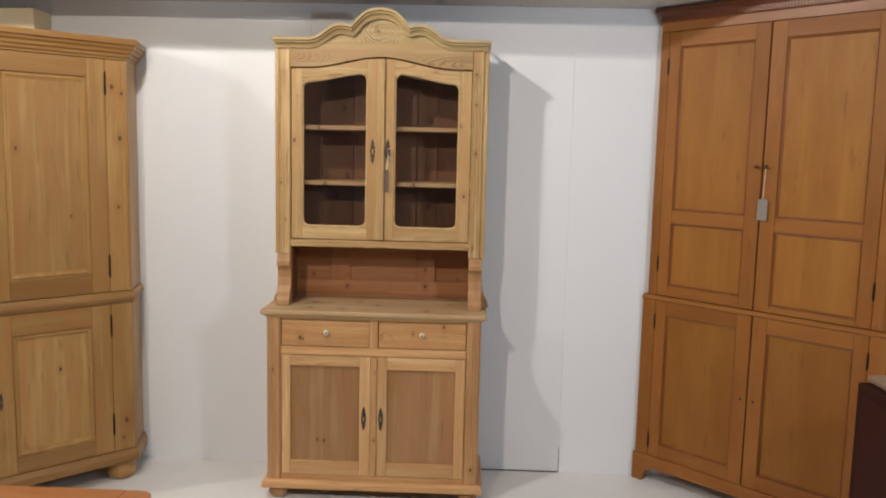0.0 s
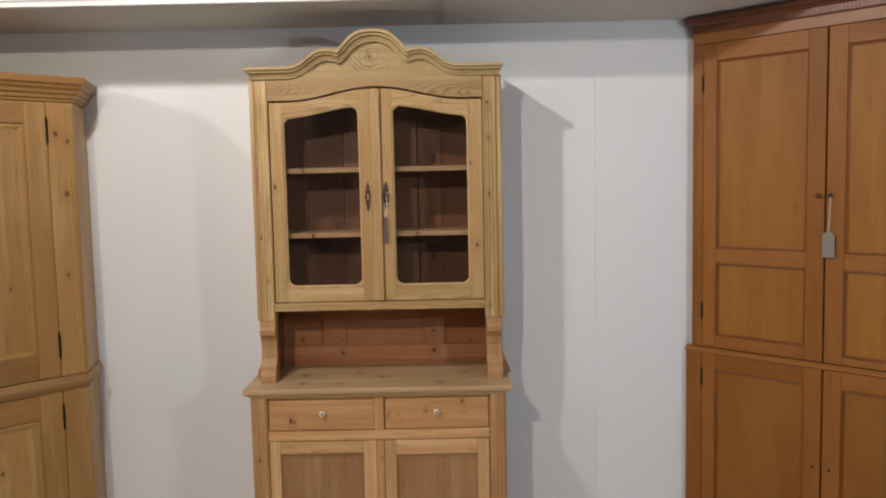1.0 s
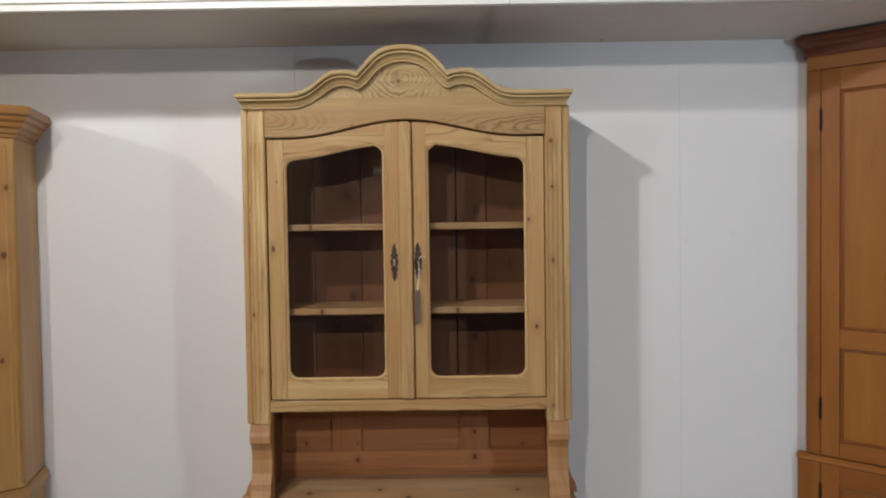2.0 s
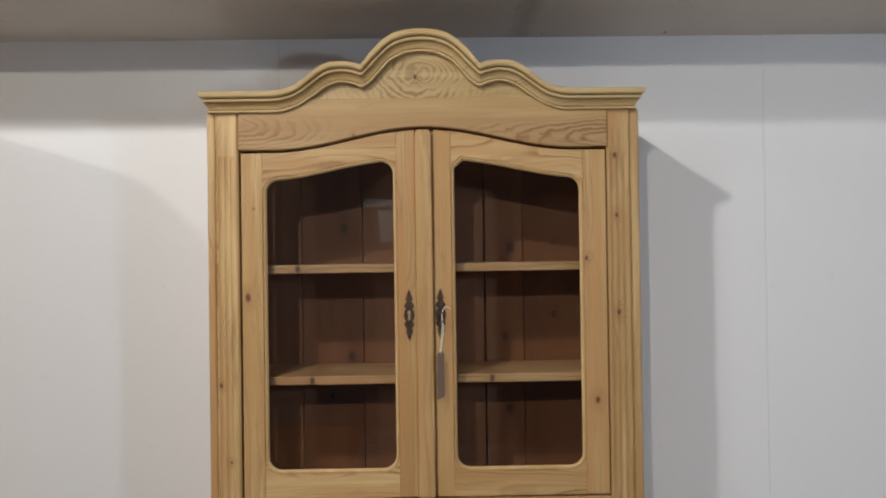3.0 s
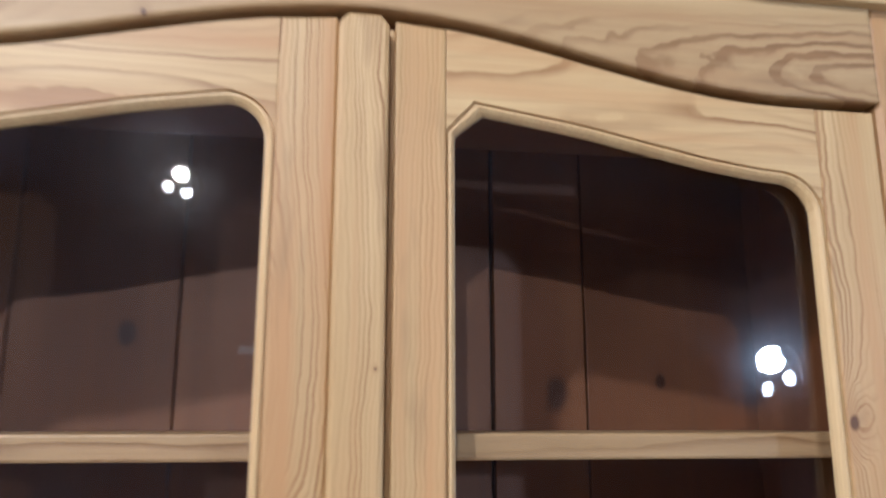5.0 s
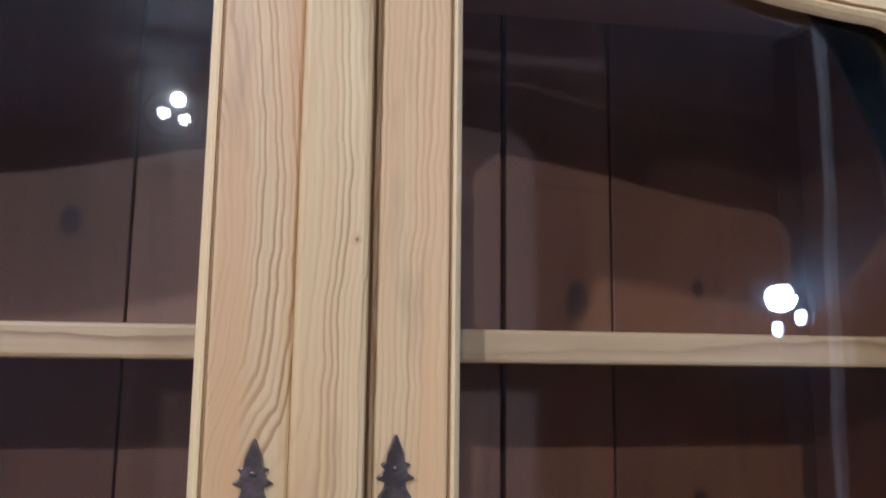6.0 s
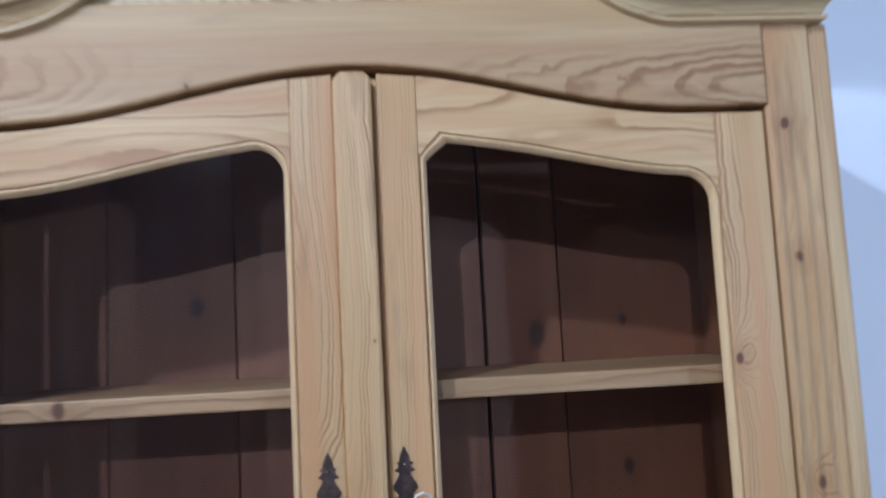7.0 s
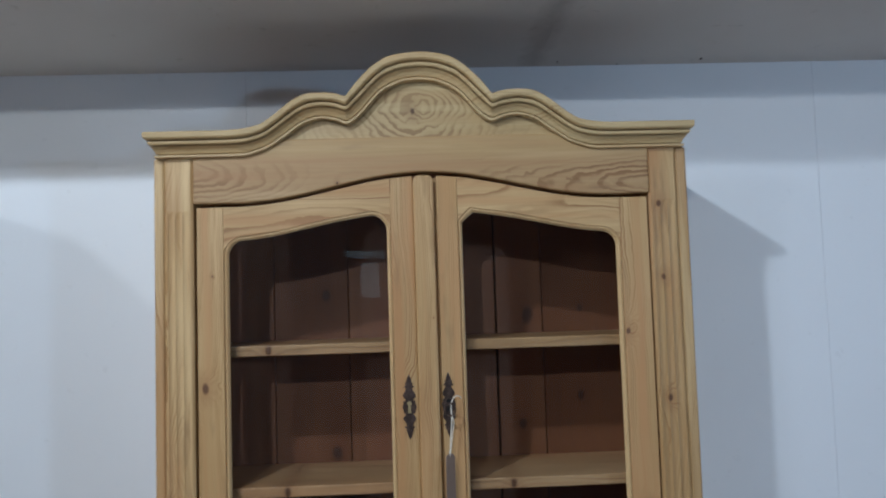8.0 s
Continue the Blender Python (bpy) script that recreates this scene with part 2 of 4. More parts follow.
shaded_inner_across = wood("shaded_inner_pine_across", "x", (0.30, 0.135, 0.058), (0.17, 0.064, 0.025), ring=0.012, contrast=0.6, knots=0.2,
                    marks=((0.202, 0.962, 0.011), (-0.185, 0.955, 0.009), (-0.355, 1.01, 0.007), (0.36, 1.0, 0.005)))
niche_across = wood("niche_pine_across", "x", (0.42, 0.182, 0.069), (0.22, 0.078, 0.027), ring=0.012, contrast=0.6, knots=0.2,
                    marks=((0.202, 0.962, 0.011), (-0.185, 0.955, 0.009), (-0.355, 1.01, 0.007), (0.36, 1.0, 0.005)))
niche_up = wood("niche_pine_upright", "z", (0.42, 0.182, 0.069), (0.22, 0.078, 0.027), ring=0.012, contrast=0.5, knots=0.1, marks=((0.202, 1.045, 0.009), (-0.185, 1.01, 0.004)))
scrubbed_pine = wood("scrubbed_worktop_pine", "x", (0.60, 0.44, 0.262), (0.33, 0.185, 0.085), ring=0.014, warp=0.10, contrast=1.0, knots=0.6, stain=0.9, level=True,
                      marks=((-0.318, 0.093, 0.018), (-0.307, -0.040, 0.019), (-0.161, -0.057, 0.016), (-0.008, 0.051, 0.018), (0.226, -0.052, 0.018), (-0.101, 0.120, 0.015), (0.33, 0.11, 0.015)))
shelf_pine = wood("shelf_pine", "x", (0.585, 0.365, 0.172), (0.27, 0.122, 0.042), ring=0.010, contrast=0.7, knots=0.5,
                  marks=((-0.29, 1.725, 0.010), (-0.26, 1.471, 0.010), (0.15, 1.471, 0.009)))
gold_up = wood("golden_pine_upright", "z", (0.45, 0.262, 0.085), (0.26, 0.115, 0.028), contrast=0.6, warp=0.05, rough=0.42, knots=0.15, streaks=0.7, stain=0.9,
               marks=((0.323, 1.654, 0.015), (0.335, 1.86, 0.010), (0.31, 1.335, 0.010), (0.323, 0.30, 0.015), (0.308, 0.215, 0.010), (0.292, 1.888, 0.014), (-0.12, 1.60, 0.011), (0.10, 1.30, 0.008), (0.03, 0.60, 0.010)))
gold_across = wood("golden_pine_across", "x", (0.335, 0.176, 0.048), (0.20, 0.085, 0.022), contrast=0.5, warp=0.03, rough=0.42, knots=0.35, stain=0.6)
red_up = wood("reddish_wood_upright", "z", (0.338, 0.131, 0.027), (0.20, 0.060, 0.012), ring=0.02, contrast=0.16, knots=0.05, rough=0.46, stain=0.9, streaks=0.32)
red_across = wood("reddish_wood_across", "x", (0.338, 0.131, 0.027), (0.20, 0.060, 0.012), ring=0.02, contrast=0.16, knots=0.05, rough=0.46, stain=0.9, streaks=0.32)
red_panel = wood("golden_red_panel_wood", "z", (0.350, 0.146, 0.025), (0.21, 0.074, 0.014), ring=0.02, contrast=0.16, knots=0.05, rough=0.46, stain=0.9, streaks=0.32)
red_quirk = wood("dark_polished_bead_wood", "z", (0.30, 0.104, 0.022), (0.18, 0.055, 0.013), ring=0.02, contrast=0.2, knots=0.0, rough=0.42)
red_mid = wood("reddish_moulding_wood", "x", (0.34, 0.130, 0.026), (0.16, 0.05, 0.015), ring=0.016, contrast=0.2, knots=0.0, rough=0.36)
red_dark = wood("dark_reddish_wood", "x", (0.15, 0.042, 0.015), (0.09, 0.024, 0.010), ring=0.012, contrast=0.5, knots=0.0, rough=0.35)
table_wood = wood("orange_brown_wood", "x", (0.42, 0.17, 0.055), (0.30, 0.105, 0.03), ring=0.012, contrast=0.5, knots=0.2, rough=0.35)
mahogany = wood("dark_mahogany", "z", (0.045, 0.011, 0.006), (0.025, 0.006, 0.004), ring=0.010, contrast=0.6, knots=0.0, rough=0.7)
for polished in (red_up, red_across, red_panel):
    polished.node_tree.nodes["Principled BSDF"].inputs["Specular IOR Level"].default_value = 0.3
mahogany.node_tree.nodes["Principled BSDF"].inputs["Specular IOR Level"].default_value = 0.15


def paint(name, colour, rough=0.6, wear=0.08, grain=240.0, height=0.0006, dirt=(0.75, 0.72, 0.68), smear=None):
    n = Nodes(name)
    where = n.add("ShaderNodeTexCoord").outputs["Object"]
    big = n.noise(where, 1.7, 4.0, 0.6)
    fine = n.noise(where, grain, 3.0, 0.6)
    spots = n.noise(where, 23.0, 3.0, 0.7)
    c = n.mix(n.grey(big, (0.42, 0.0), (0.75, wear)), colour, tuple(a * b for a, b in zip(colour, dirt)))
    c = n.mix(n.grey(spots, (0.66, 0.0), (0.74, wear * 1.4)), c, tuple(a * b * 0.8 for a, b in zip(colour, dirt)))
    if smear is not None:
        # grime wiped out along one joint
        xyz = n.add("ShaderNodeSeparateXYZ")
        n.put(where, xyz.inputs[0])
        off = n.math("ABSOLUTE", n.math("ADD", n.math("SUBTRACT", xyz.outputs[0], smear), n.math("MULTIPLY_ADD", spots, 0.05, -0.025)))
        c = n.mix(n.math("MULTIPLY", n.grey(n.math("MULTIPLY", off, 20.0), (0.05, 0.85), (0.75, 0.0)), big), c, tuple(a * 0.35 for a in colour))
    n.bump(n.math("MULTIPLY_ADD", n.noise(where, 9.0, 2.0), 4.0, fine), 0.25, height)
    return n.finish(c, n.math("MULTIPLY_ADD", fine, 0.15, rough - 0.07))


white_wall = paint("white_emulsion", (0.825, 0.835, 0.845), 0.62)
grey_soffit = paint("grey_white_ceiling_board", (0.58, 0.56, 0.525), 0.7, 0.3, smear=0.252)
white_fascia = paint("white_gloss_fascia", (0.82, 0.82, 0.80), 0.4, 0.05)
pale_floor = paint("pale_painted_floor", (0.80, 0.79, 0.77), 0.42, 0.25, 120.0)
# the room's low light is put into these greys, which also cuts bounce
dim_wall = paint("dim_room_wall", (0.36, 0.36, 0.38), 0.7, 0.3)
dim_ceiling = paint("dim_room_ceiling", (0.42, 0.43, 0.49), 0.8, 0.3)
# near-black so that the pillar mirrors as unlit in the glass
shaded_pillar = paint("shaded_pillar_paint", (0.09, 0.09, 0.11), 0.7, 0.3)
cream_card = paint("cream_board", (0.70, 0.60, 0.40), 0.6, 0.12)
pale_stone = paint("pale_stone", (0.28, 0.19, 0.125), 0.35, 0.3)
tag_card = paint("grey_card_tag", (0.25, 0.215, 0.175), 0.7, 0.2)
brown_tag = paint("brown_card_tag", (0.21, 0.145, 0.105), 0.6, 0.3)
string_white = paint("white_string", (0.74, 0.67, 0.54), 0.8, 0.2, 2000.0)
porcelain = paint("cream_porcelain", (0.66, 0.57, 0.40), 0.2, 0.15)


def metal(name, colour, rough, wear=0.4):
    n = Nodes(name)
    where = n.add("ShaderNodeTexCoord").outputs["Object"]
    blot = n.noise(where, 90.0, 4.0, 0.65)
    c = n.mix(n.grey(blot, (0.45, 0.0), (0.70, wear)), colour, tuple(min(1.0, 2.2 * a) for a in colour))
    n.bump(blot, 0.3, 0.0006)
    return n.finish(c, n.math("MULTIPLY_ADD", blot, 0.3, rough - 0.1), 0.85)


dark_iron = metal("dark_iron", (0.075, 0.052, 0.042), 0.36, 0.7)
black_iron = metal("black_hinge_iron", (0.025, 0.018, 0.015), 0.5)
brass = metal("dull_brass", (0.42, 0.33, 0.17), 0.4)
steel = metal("lamp_steel", (0.30, 0.30, 0.31), 0.35)


def flat(name, colour, rough=0.7):
    n = Nodes(name)
    return n.finish(colour, rough)


void_black = flat("dark_void", (0.012, 0.010, 0.009), 0.9)


def old_glass():
    """Clear old window glass, slightly wavy."""
    n = Nodes("old_glass")
    where = n.add("ShaderNodeTexCoord").outputs["Object"]
    bump = n.add("ShaderNodeBump")
    bump.inputs["Strength"].default_value = 0.12
    bump.inputs["Distance"].default_value = 0.004
    n.put(n.noise(where, 6.0, 2.0), bump.inputs["Height"])
    gloss = n.add("ShaderNodeBsdfGlossy")
    gloss.inputs["Roughness"].default_value = 0.012
    n.put(bump.outputs[0], gloss.inputs["Normal"])
    # a thin film of dust spreads part of the reflection
    film_of_dust = n.add("ShaderNodeBsdfGlossy")
    film_of_dust.inputs["Roughness"].default_value = 0.17
    both = n.add("ShaderNodeMixShader")
    n.put(n.grey(n.noise(where, 14.0, 4.0, 0.65), (0.40, 0.004), (0.7, 0.030)), both.inputs[0])
    n.put(gloss.outputs[0], both.inputs[1])
    n.put(film_of_dust.outputs[0], both.inputs[2])
    clear = n.add("ShaderNodeBsdfTransparent")
    clear.inputs[0].default_value = (0.88, 0.89, 0.88, 1)
    fresnel = n.add("ShaderNodeFresnel")
    fresnel.inputs["IOR"].default_value = 1.5
    mixer = n.add("ShaderNodeMixShader")
    n.put(fresnel.outputs[0], mixer.inputs[0])
    n.put(clear.outputs[0], mixer.inputs[1])
    n.put(both.outputs[0], mixer.inputs[2])
    n.put(mixer.outputs[0], n.tree.nodes["Material Output"].inputs["Surface"])
    return n.mat


glass = old_glass()


def glow(name, colour, strength):
    n = Nodes(name)
    n.put((*colour, 1), n.bsdf.inputs["Emission Color"])
    n.bsdf.inputs["Emission Strength"].default_value = strength
    return n.finish(colour, 0.3)


warm_bulb = glow("warm_led_bulb", (1.0, 0.93, 0.82), 60)
cool_bulb = glow("cool_led_bulb", (0.82, 0.92, 1.0), 60)


# ---- mesh helpers ----
def link(name, bm, material, parent=None, label="", bevel=0.0, smooth=False, segments=2):
    bmesh.ops.recalc_face_normals(bm, faces=bm.faces)
    mesh = bpy.data.meshes.new(name)
    bm.to_mesh(mesh)
    bm.free()
    mesh.materials.append(material)
    ob = new(name, mesh)
    ob.parent = parent
    if label:
        ob["label"] = label
    if smooth:
        for p in mesh.polygons:
            p.use_smooth = True
    if bevel:
        mod = ob.modifiers.new("bevel", "BEVEL")
        mod.width, mod.segments, mod.limit_method, mod.angle_limit = bevel, segments, "ANGLE", radians(35)
    return ob


part = link


def thing(name, label, category, at=(0, 0, 0), turn=0.0, group="", kind=""):
    ob = new(name)
    ob.matrix_world = pose(*at, 0, 0, turn)
    ob.empty_display_size = 0.1
    return tagged(ob, label, category, group, kind)


def add_box(bm, x0, x1, y0, y1, z0, z1):
    v = [bm.verts.new((x, y, z)) for z in (z0, z1) for y in (y0, y1) for x in (x0, x1)]
    for f in ((0, 1, 3, 2), (4, 5, 7, 6), (0, 1, 5, 4), (2, 3, 7, 6), (0, 2, 6, 4), (1, 3, 7, 5)):
        bm.faces.new([v[i] for i in f])
    return v


def box(x0, x1, y0, y1, z0, z1):
    bm = bmesh.new()
    add_box(bm, x0, x1, y0, y1, z0, z1)
    return bm


def plate(outline, y0, y1, bm=None, lean=0.0, pivot=0.0, at=0.0, tip=0.0):
    """An outline in x and z, given thickness from y0 to y1; lean turns it a little about an upright at pivot, tip about the level z = 1.75."""
    bm = bm or bmesh.new()
    a = [bm.verts.new((x, at + y0 + lean * (x - pivot) + tip * (z - 1.75), z)) for x, z in outline]
    b = [bm.verts.new((x, at + y1 + lean * (x - pivot) + tip * (z - 1.75), z)) for x, z in outline]
    bm.faces.new(a), bm.faces.new(b[::-1])
    for i in range(len(outline)):
        j = (i + 1) % len(outline)
        bm.faces.new((a[i], b[i], b[j], a[j]))
    return bm


def slab(outline, z0, z1, bm=None):
    """An outline in x and y, given height from z0 to z1."""
    bm = bm or bmesh.new()
    a = [bm.verts.new((x, y, z0)) for x, y in outline]
    b = [bm.verts.new((x, y, z1)) for x, y in outline]
    bm.faces.new(a), bm.faces.new(b[::-1])
    for i in range(len(outline)):
        j = (i + 1) % len(outline)
        bm.faces.new((a[i], b[i], b[j], a[j]))
    return bm


def lathe(profile, at=(0, 0, 0), axis="z", steps=24, bm=None):
    """A turned form from rows of radius and height."""
    bm = bm or bmesh.new()
    rings = []
    for r, h in profile:
        ring = []
        for k in range(steps):
            a = 2 * math.pi * k / steps
            p = (r * math.cos(a), r * math.sin(a), h) if axis == "z" else (r * math.cos(a), -h, r * math.sin(a))
            ring.append(bm.verts.new((p[0] + at[0], p[1] + at[1], p[2] + at[2])))
        rings.append(ring)
    for low, high in zip(rings, rings[1:]):
        for k in range(steps):
            bm.faces.new((low[k], low[(k + 1) % steps], high[(k + 1) % steps], high[k]))
    bm.faces.new(rings[0][::-1]), bm.faces.new(rings[-1])
    return bm


def tube(points, radius, steps=8):
    bm = bmesh.new()
    pts = [Vector(p) for p in points]
    rings = []
    for i, p in enumerate(pts):
        way = (pts[min(i + 1, len(pts) - 1)] - pts[max(i - 1, 0)]).normalized()
        side = way.orthogonal().normalized()
        if rings:
            side = (last - way * last.dot(way)).normalized()
        last = side
        up = way.cross(side)
        rings.append([bm.verts.new(p + radius * (math.cos(a) * side + math.sin(a) * up)) for a in (2 * math.pi * k / steps for k in range(steps))])
    for low, high in zip(rings, rings[1:]):
        for k in range(steps):
            bm.faces.new((low[k], low[(k + 1) % steps], high[(k + 1) % steps], high[k]))
    bm.faces.new(rings[0][::-1]), bm.faces.new(rings[-1])
    return bm


def sweep(path, profile):
    """A moulding: path of (x, y, out_x, out_y), profile of (overhang, z)."""
    bm = bmesh.new()
    rows = [[bm.verts.new((x + o * ox, y + o * oy, z)) for o, z in profile] for x, y, ox, oy in path]
    for a, b in zip(rows, rows[1:]):
        for k in range(len(profile) - 1):
            bm.faces.new((a[k], b[k], b[k + 1], a[k + 1]))
    return bm


def smooth_through(knots, x):
    """A smooth curve through (x, z) knots, flat at each end (monotone cubic)."""
    if x <= knots[0][0]:
        return knots[0][1]
    if x >= knots[-1][0]:
        return knots[-1][1]
    slopes = [(b[1] - a[1]) / (b[0] - a[0]) for a, b in zip(knots, knots[1:])]
    tangents = [0.0] + [0.0 if p * q <= 0 else 2 * p * q / (p + q) for p, q in zip(slopes, slopes[1:])] + [0.0]
    for i, (a, b) in enumerate(zip(knots, knots[1:])):
        if x <= b[0]:
            h = b[0] - a[0]
            s = (x - a[0]) / h
            return ((2 * s ** 3 - 3 * s * s + 1) * a[1] + (s ** 3 - 2 * s * s + s) * h * tangents[i]
                    + (3 * s * s - 2 * s ** 3) * b[1] + (s ** 3 - s * s) * h * tangents[i + 1])


def arc(cx, cz, r, a0, a1, steps=8):
    return [(cx + r * math.cos(radians(a0 + (a1 - a0) * i / steps)), cz + r * math.sin(radians(a0 + (a1 - a0) * i / steps))) for i in range(steps + 1)]


# ---- the room ----
WALL_Y, LEFT_X, RIGHT_X, SOFFIT_Z, SOFFIT_Y, TOP_Z, FRONT_Y = 0.324, -1.955, 2.13, 2.329, -0.135, 3.15, -5.6

floor = link("floor", box(-4.4, 4.6, FRONT_Y - 0.2, WALL_Y + 0.2, -0.1, 0.0), pale_floor)
tagged(floor, "pale painted smooth shop floor", "floor", kind="structure")

wall_north = link("wall_north", box(LEFT_X - 0.2, RIGHT_X + 0.2, WALL_Y + 0.012, WALL_Y + 0.2, 0.0, TOP_Z), grey_soffit)
tagged(wall_north, "white painted wall of tall boards with thin joints", "wall", kind="structure")
joints = [LEFT_X - 0.2, -1.664, -0.381, 0.902, RIGHT_X + 0.2]
for a, b in zip(joints, joints[1:]):
    part("wall_panel", box(a + 0.0003, b - 0.0003, WALL_Y, WALL_Y + 0.012, 0.0005, SOFFIT_Z + 0.05), white_wall, wall_north, bevel=0.0003)
for name, b in (("wall_west", (LEFT_X - 0.12, LEFT_X, -0.30, WALL_Y, 0, TOP_Z)), ("wall_east", (RIGHT_X, RIGHT_X + 0.12, -1.75, WALL_Y, 0, TOP_Z))):
    tagged(link(name, box(*b), white_wall), "white painted side wall", "wall", kind="structure")
# unseen walls added to close the room, greyed to pass for dimly lit
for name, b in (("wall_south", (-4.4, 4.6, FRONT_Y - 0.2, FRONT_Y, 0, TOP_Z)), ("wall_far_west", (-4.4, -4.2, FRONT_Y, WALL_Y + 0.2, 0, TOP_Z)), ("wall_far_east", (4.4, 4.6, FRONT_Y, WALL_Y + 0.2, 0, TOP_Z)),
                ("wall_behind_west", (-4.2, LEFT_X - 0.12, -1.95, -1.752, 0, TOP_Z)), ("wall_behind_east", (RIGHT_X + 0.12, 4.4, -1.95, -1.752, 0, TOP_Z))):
    tagged(link(name, box(*b), dim_wall), "far wall of the unseen shop room, dimness put into its colour", "wall", kind="structure")
# the pillar's shade is in its colour
tagged(link("wall_pillar", box(RIGHT_X, RIGHT_X + 0.3, -2.62, -2.3, 0, TOP_Z), shaded_pillar), "wall pillar carrying a lamp, its shade put into a dark colour", "wall", kind="structure")
# white strip added for the bright edge where the lamp lights the pillar
tagged(link("trim_corner", box(RIGHT_X - 0.006, RIGHT_X + 0.03, -2.336, -2.297, 0, TOP_Z - 0.001), white_fascia, bevel=0.004), "white strip standing for the lit corner of the wall pillar", "trim", kind="structure")
tagged(link("ceiling", box(-4.4, 4.6, FRONT_Y - 0.2, SOFFIT_Y - 0.022, TOP_Z, TOP_Z + 0.1), dim_ceiling), "ceiling of the shop, dimness put into its colour", "ceiling", kind="structure")

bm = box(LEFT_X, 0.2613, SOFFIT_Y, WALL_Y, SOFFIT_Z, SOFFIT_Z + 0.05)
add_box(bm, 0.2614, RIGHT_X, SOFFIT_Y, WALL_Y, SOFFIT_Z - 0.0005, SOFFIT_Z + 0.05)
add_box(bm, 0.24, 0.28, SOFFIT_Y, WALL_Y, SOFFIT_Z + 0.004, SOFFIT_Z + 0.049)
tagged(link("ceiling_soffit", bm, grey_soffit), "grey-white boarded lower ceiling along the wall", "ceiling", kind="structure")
bm = box(LEFT_X, 0.30, SOFFIT_Y - 0.02, SOFFIT_Y - 0.001, SOFFIT_Z + 0.001, TOP_Z)
add_box(bm, 0.301, RIGHT_X, SOFFIT_Y - 0.021, SOFFIT_Y - 0.001, SOFFIT_Z + 0.001, TOP_Z)
fascia = tagged(link("trim_fascia", bm, white_fascia, bevel=0.002), "white painted fascia board", "trim", kind="structure")
part("trim_bead", box(LEFT_X, RIGHT_X, SOFFIT_Y - 0.027, SOFFIT_Y - 0.0205, SOFFIT_Z + 0.022, SOFFIT_Z + 0.027), white_fascia, fascia)
part("crack", box(0.9005, 0.9035, WALL_Y - 0.001, WALL_Y + 0.011, 0.0, 0.135), void_black, wall_north)
part("floor_gap", box(0.50, 0.9005, WALL_Y - 0.001, WALL_Y + 0.011, 0.0, 0.006), void_black, wall_north)
# nail heads along the back of the lower ceiling
for x, y, r in ((0.632, 0.287, 0.0034), (0.31, 0.289, 0.0018), (0.45, 0.316, 0.0016)):
    part("nail", lathe(((r * 0.8, 0.0), (r, 0.002)), (x, y, SOFFIT_Z - 0.0026), steps=8), black_iron, fascia)


# ---- the pine dresser ----
def fluted(x0, x1, y0, y1, z0, z1, g0, g1, grooves=3, edge=0.009):
    """An upright with grooves cut in its face between the heights g0 and g1."""
    bm = bmesh.new()
    c = edge
    plain, cut = [(x0, y1), (x0, y0 + c), (x0 + c, y0)], [(x0, y1), (x0, y0 + c), (x0 + c, y0)]
    step = (x1 - x0 - 0.004 - 2 * edge) / grooves
    for k in range(grooves):
        m = x0 + 0.002 + edge + step * (k + 0.5)
        for dx, dy in ((-0.0055, 0), (-0.0042, 0.0018), (0, 0.0028), (0.0042, 0.0018), (0.0055, 0)):
            plain.append((m + dx, y0)), cut.append((m + dx, y0 + dy))
    for row in (plain, cut):
        row += [(x1 - c, y0), (x1, y0 + c), (x1, y1)]
    rows = [(plain, z0), (plain, g0 - 0.02), (cut, g0), (cut, g1), (plain, g1 + 0.014), (plain, z1)]
    rings = [[bm.verts.new((x, y, z)) for x, y in outline] for outline, z in rows]
    n = len(plain)
    for a, b in zip(rings, rings[1:]):
        for k in range(n):
            bm.faces.new((a[k], a[(k + 1) % n], b[(k + 1) % n], b[k]))
    bm.faces.new(rings[0]), bm.faces.new(rings[-1][::-1])
    return bm


def escutcheon(parent, x, y, z, scale=1.0, keyhole=brass):
    """A pierced keyhole plate, a pointed pattern of barbs and bulges."""
    half = [(0.0006, 0.0565), (0.0042, 0.0475), (0.0048, 0.0430), (0.0078, 0.0418), (0.0056, 0.0398), (0.0066, 0.0372), (0.0100, 0.0350),
            (0.0052, 0.0330), (0.0058, 0.0300), (0.0112, 0.0215), (0.0112, 0.0185), (0.0066, 0.0130), (0.0074, 0.0112), (0.0112, 0.0100), (0.0100, 0.0070), (0.0128, 0.0)]
    half += [(w, -h) for w, h in half[-2::-1]]
    outline = [(x + scale * w, z + scale * h) for w, h in half] + [(x - scale * w, z + scale * h) for w, h in half[::-1]]
    plate_ob = part("keyhole_plate", plate(outline, y - 0.0022, y + 0.001), dark_iron, parent, "dark iron pierced keyhole plate", bevel=0.0006)
    hole = arc(x, z + 0.006 * scale, 0.0042 * scale, -60, 240, 12) + [(x - 0.003 * scale, z - 0.011 * scale), (x + 0.003 * scale, z - 0.011 * scale)]
    part("keyhole", plate(hole, y - 0.0028, y - 0.0018), keyhole, plate_ob)
    for dz in (0.040, -0.040):
        part("nail", lathe(((0.0018, 0.0), (0.0014, 0.001), (0.0004, 0.0014)), (x, y - 0.0022, z + dz * scale), "y", 8), dark_iron, plate_ob)
    return plate_ob


DRESSER = thing("pine_dresser", "stripped pine kitchen dresser with glazed top, arched cresting and panelled base", "dresser")
BACK = 0.275
BASE_X0, BASE_X1, BASE_Y = -0.498, 0.478, -0.105


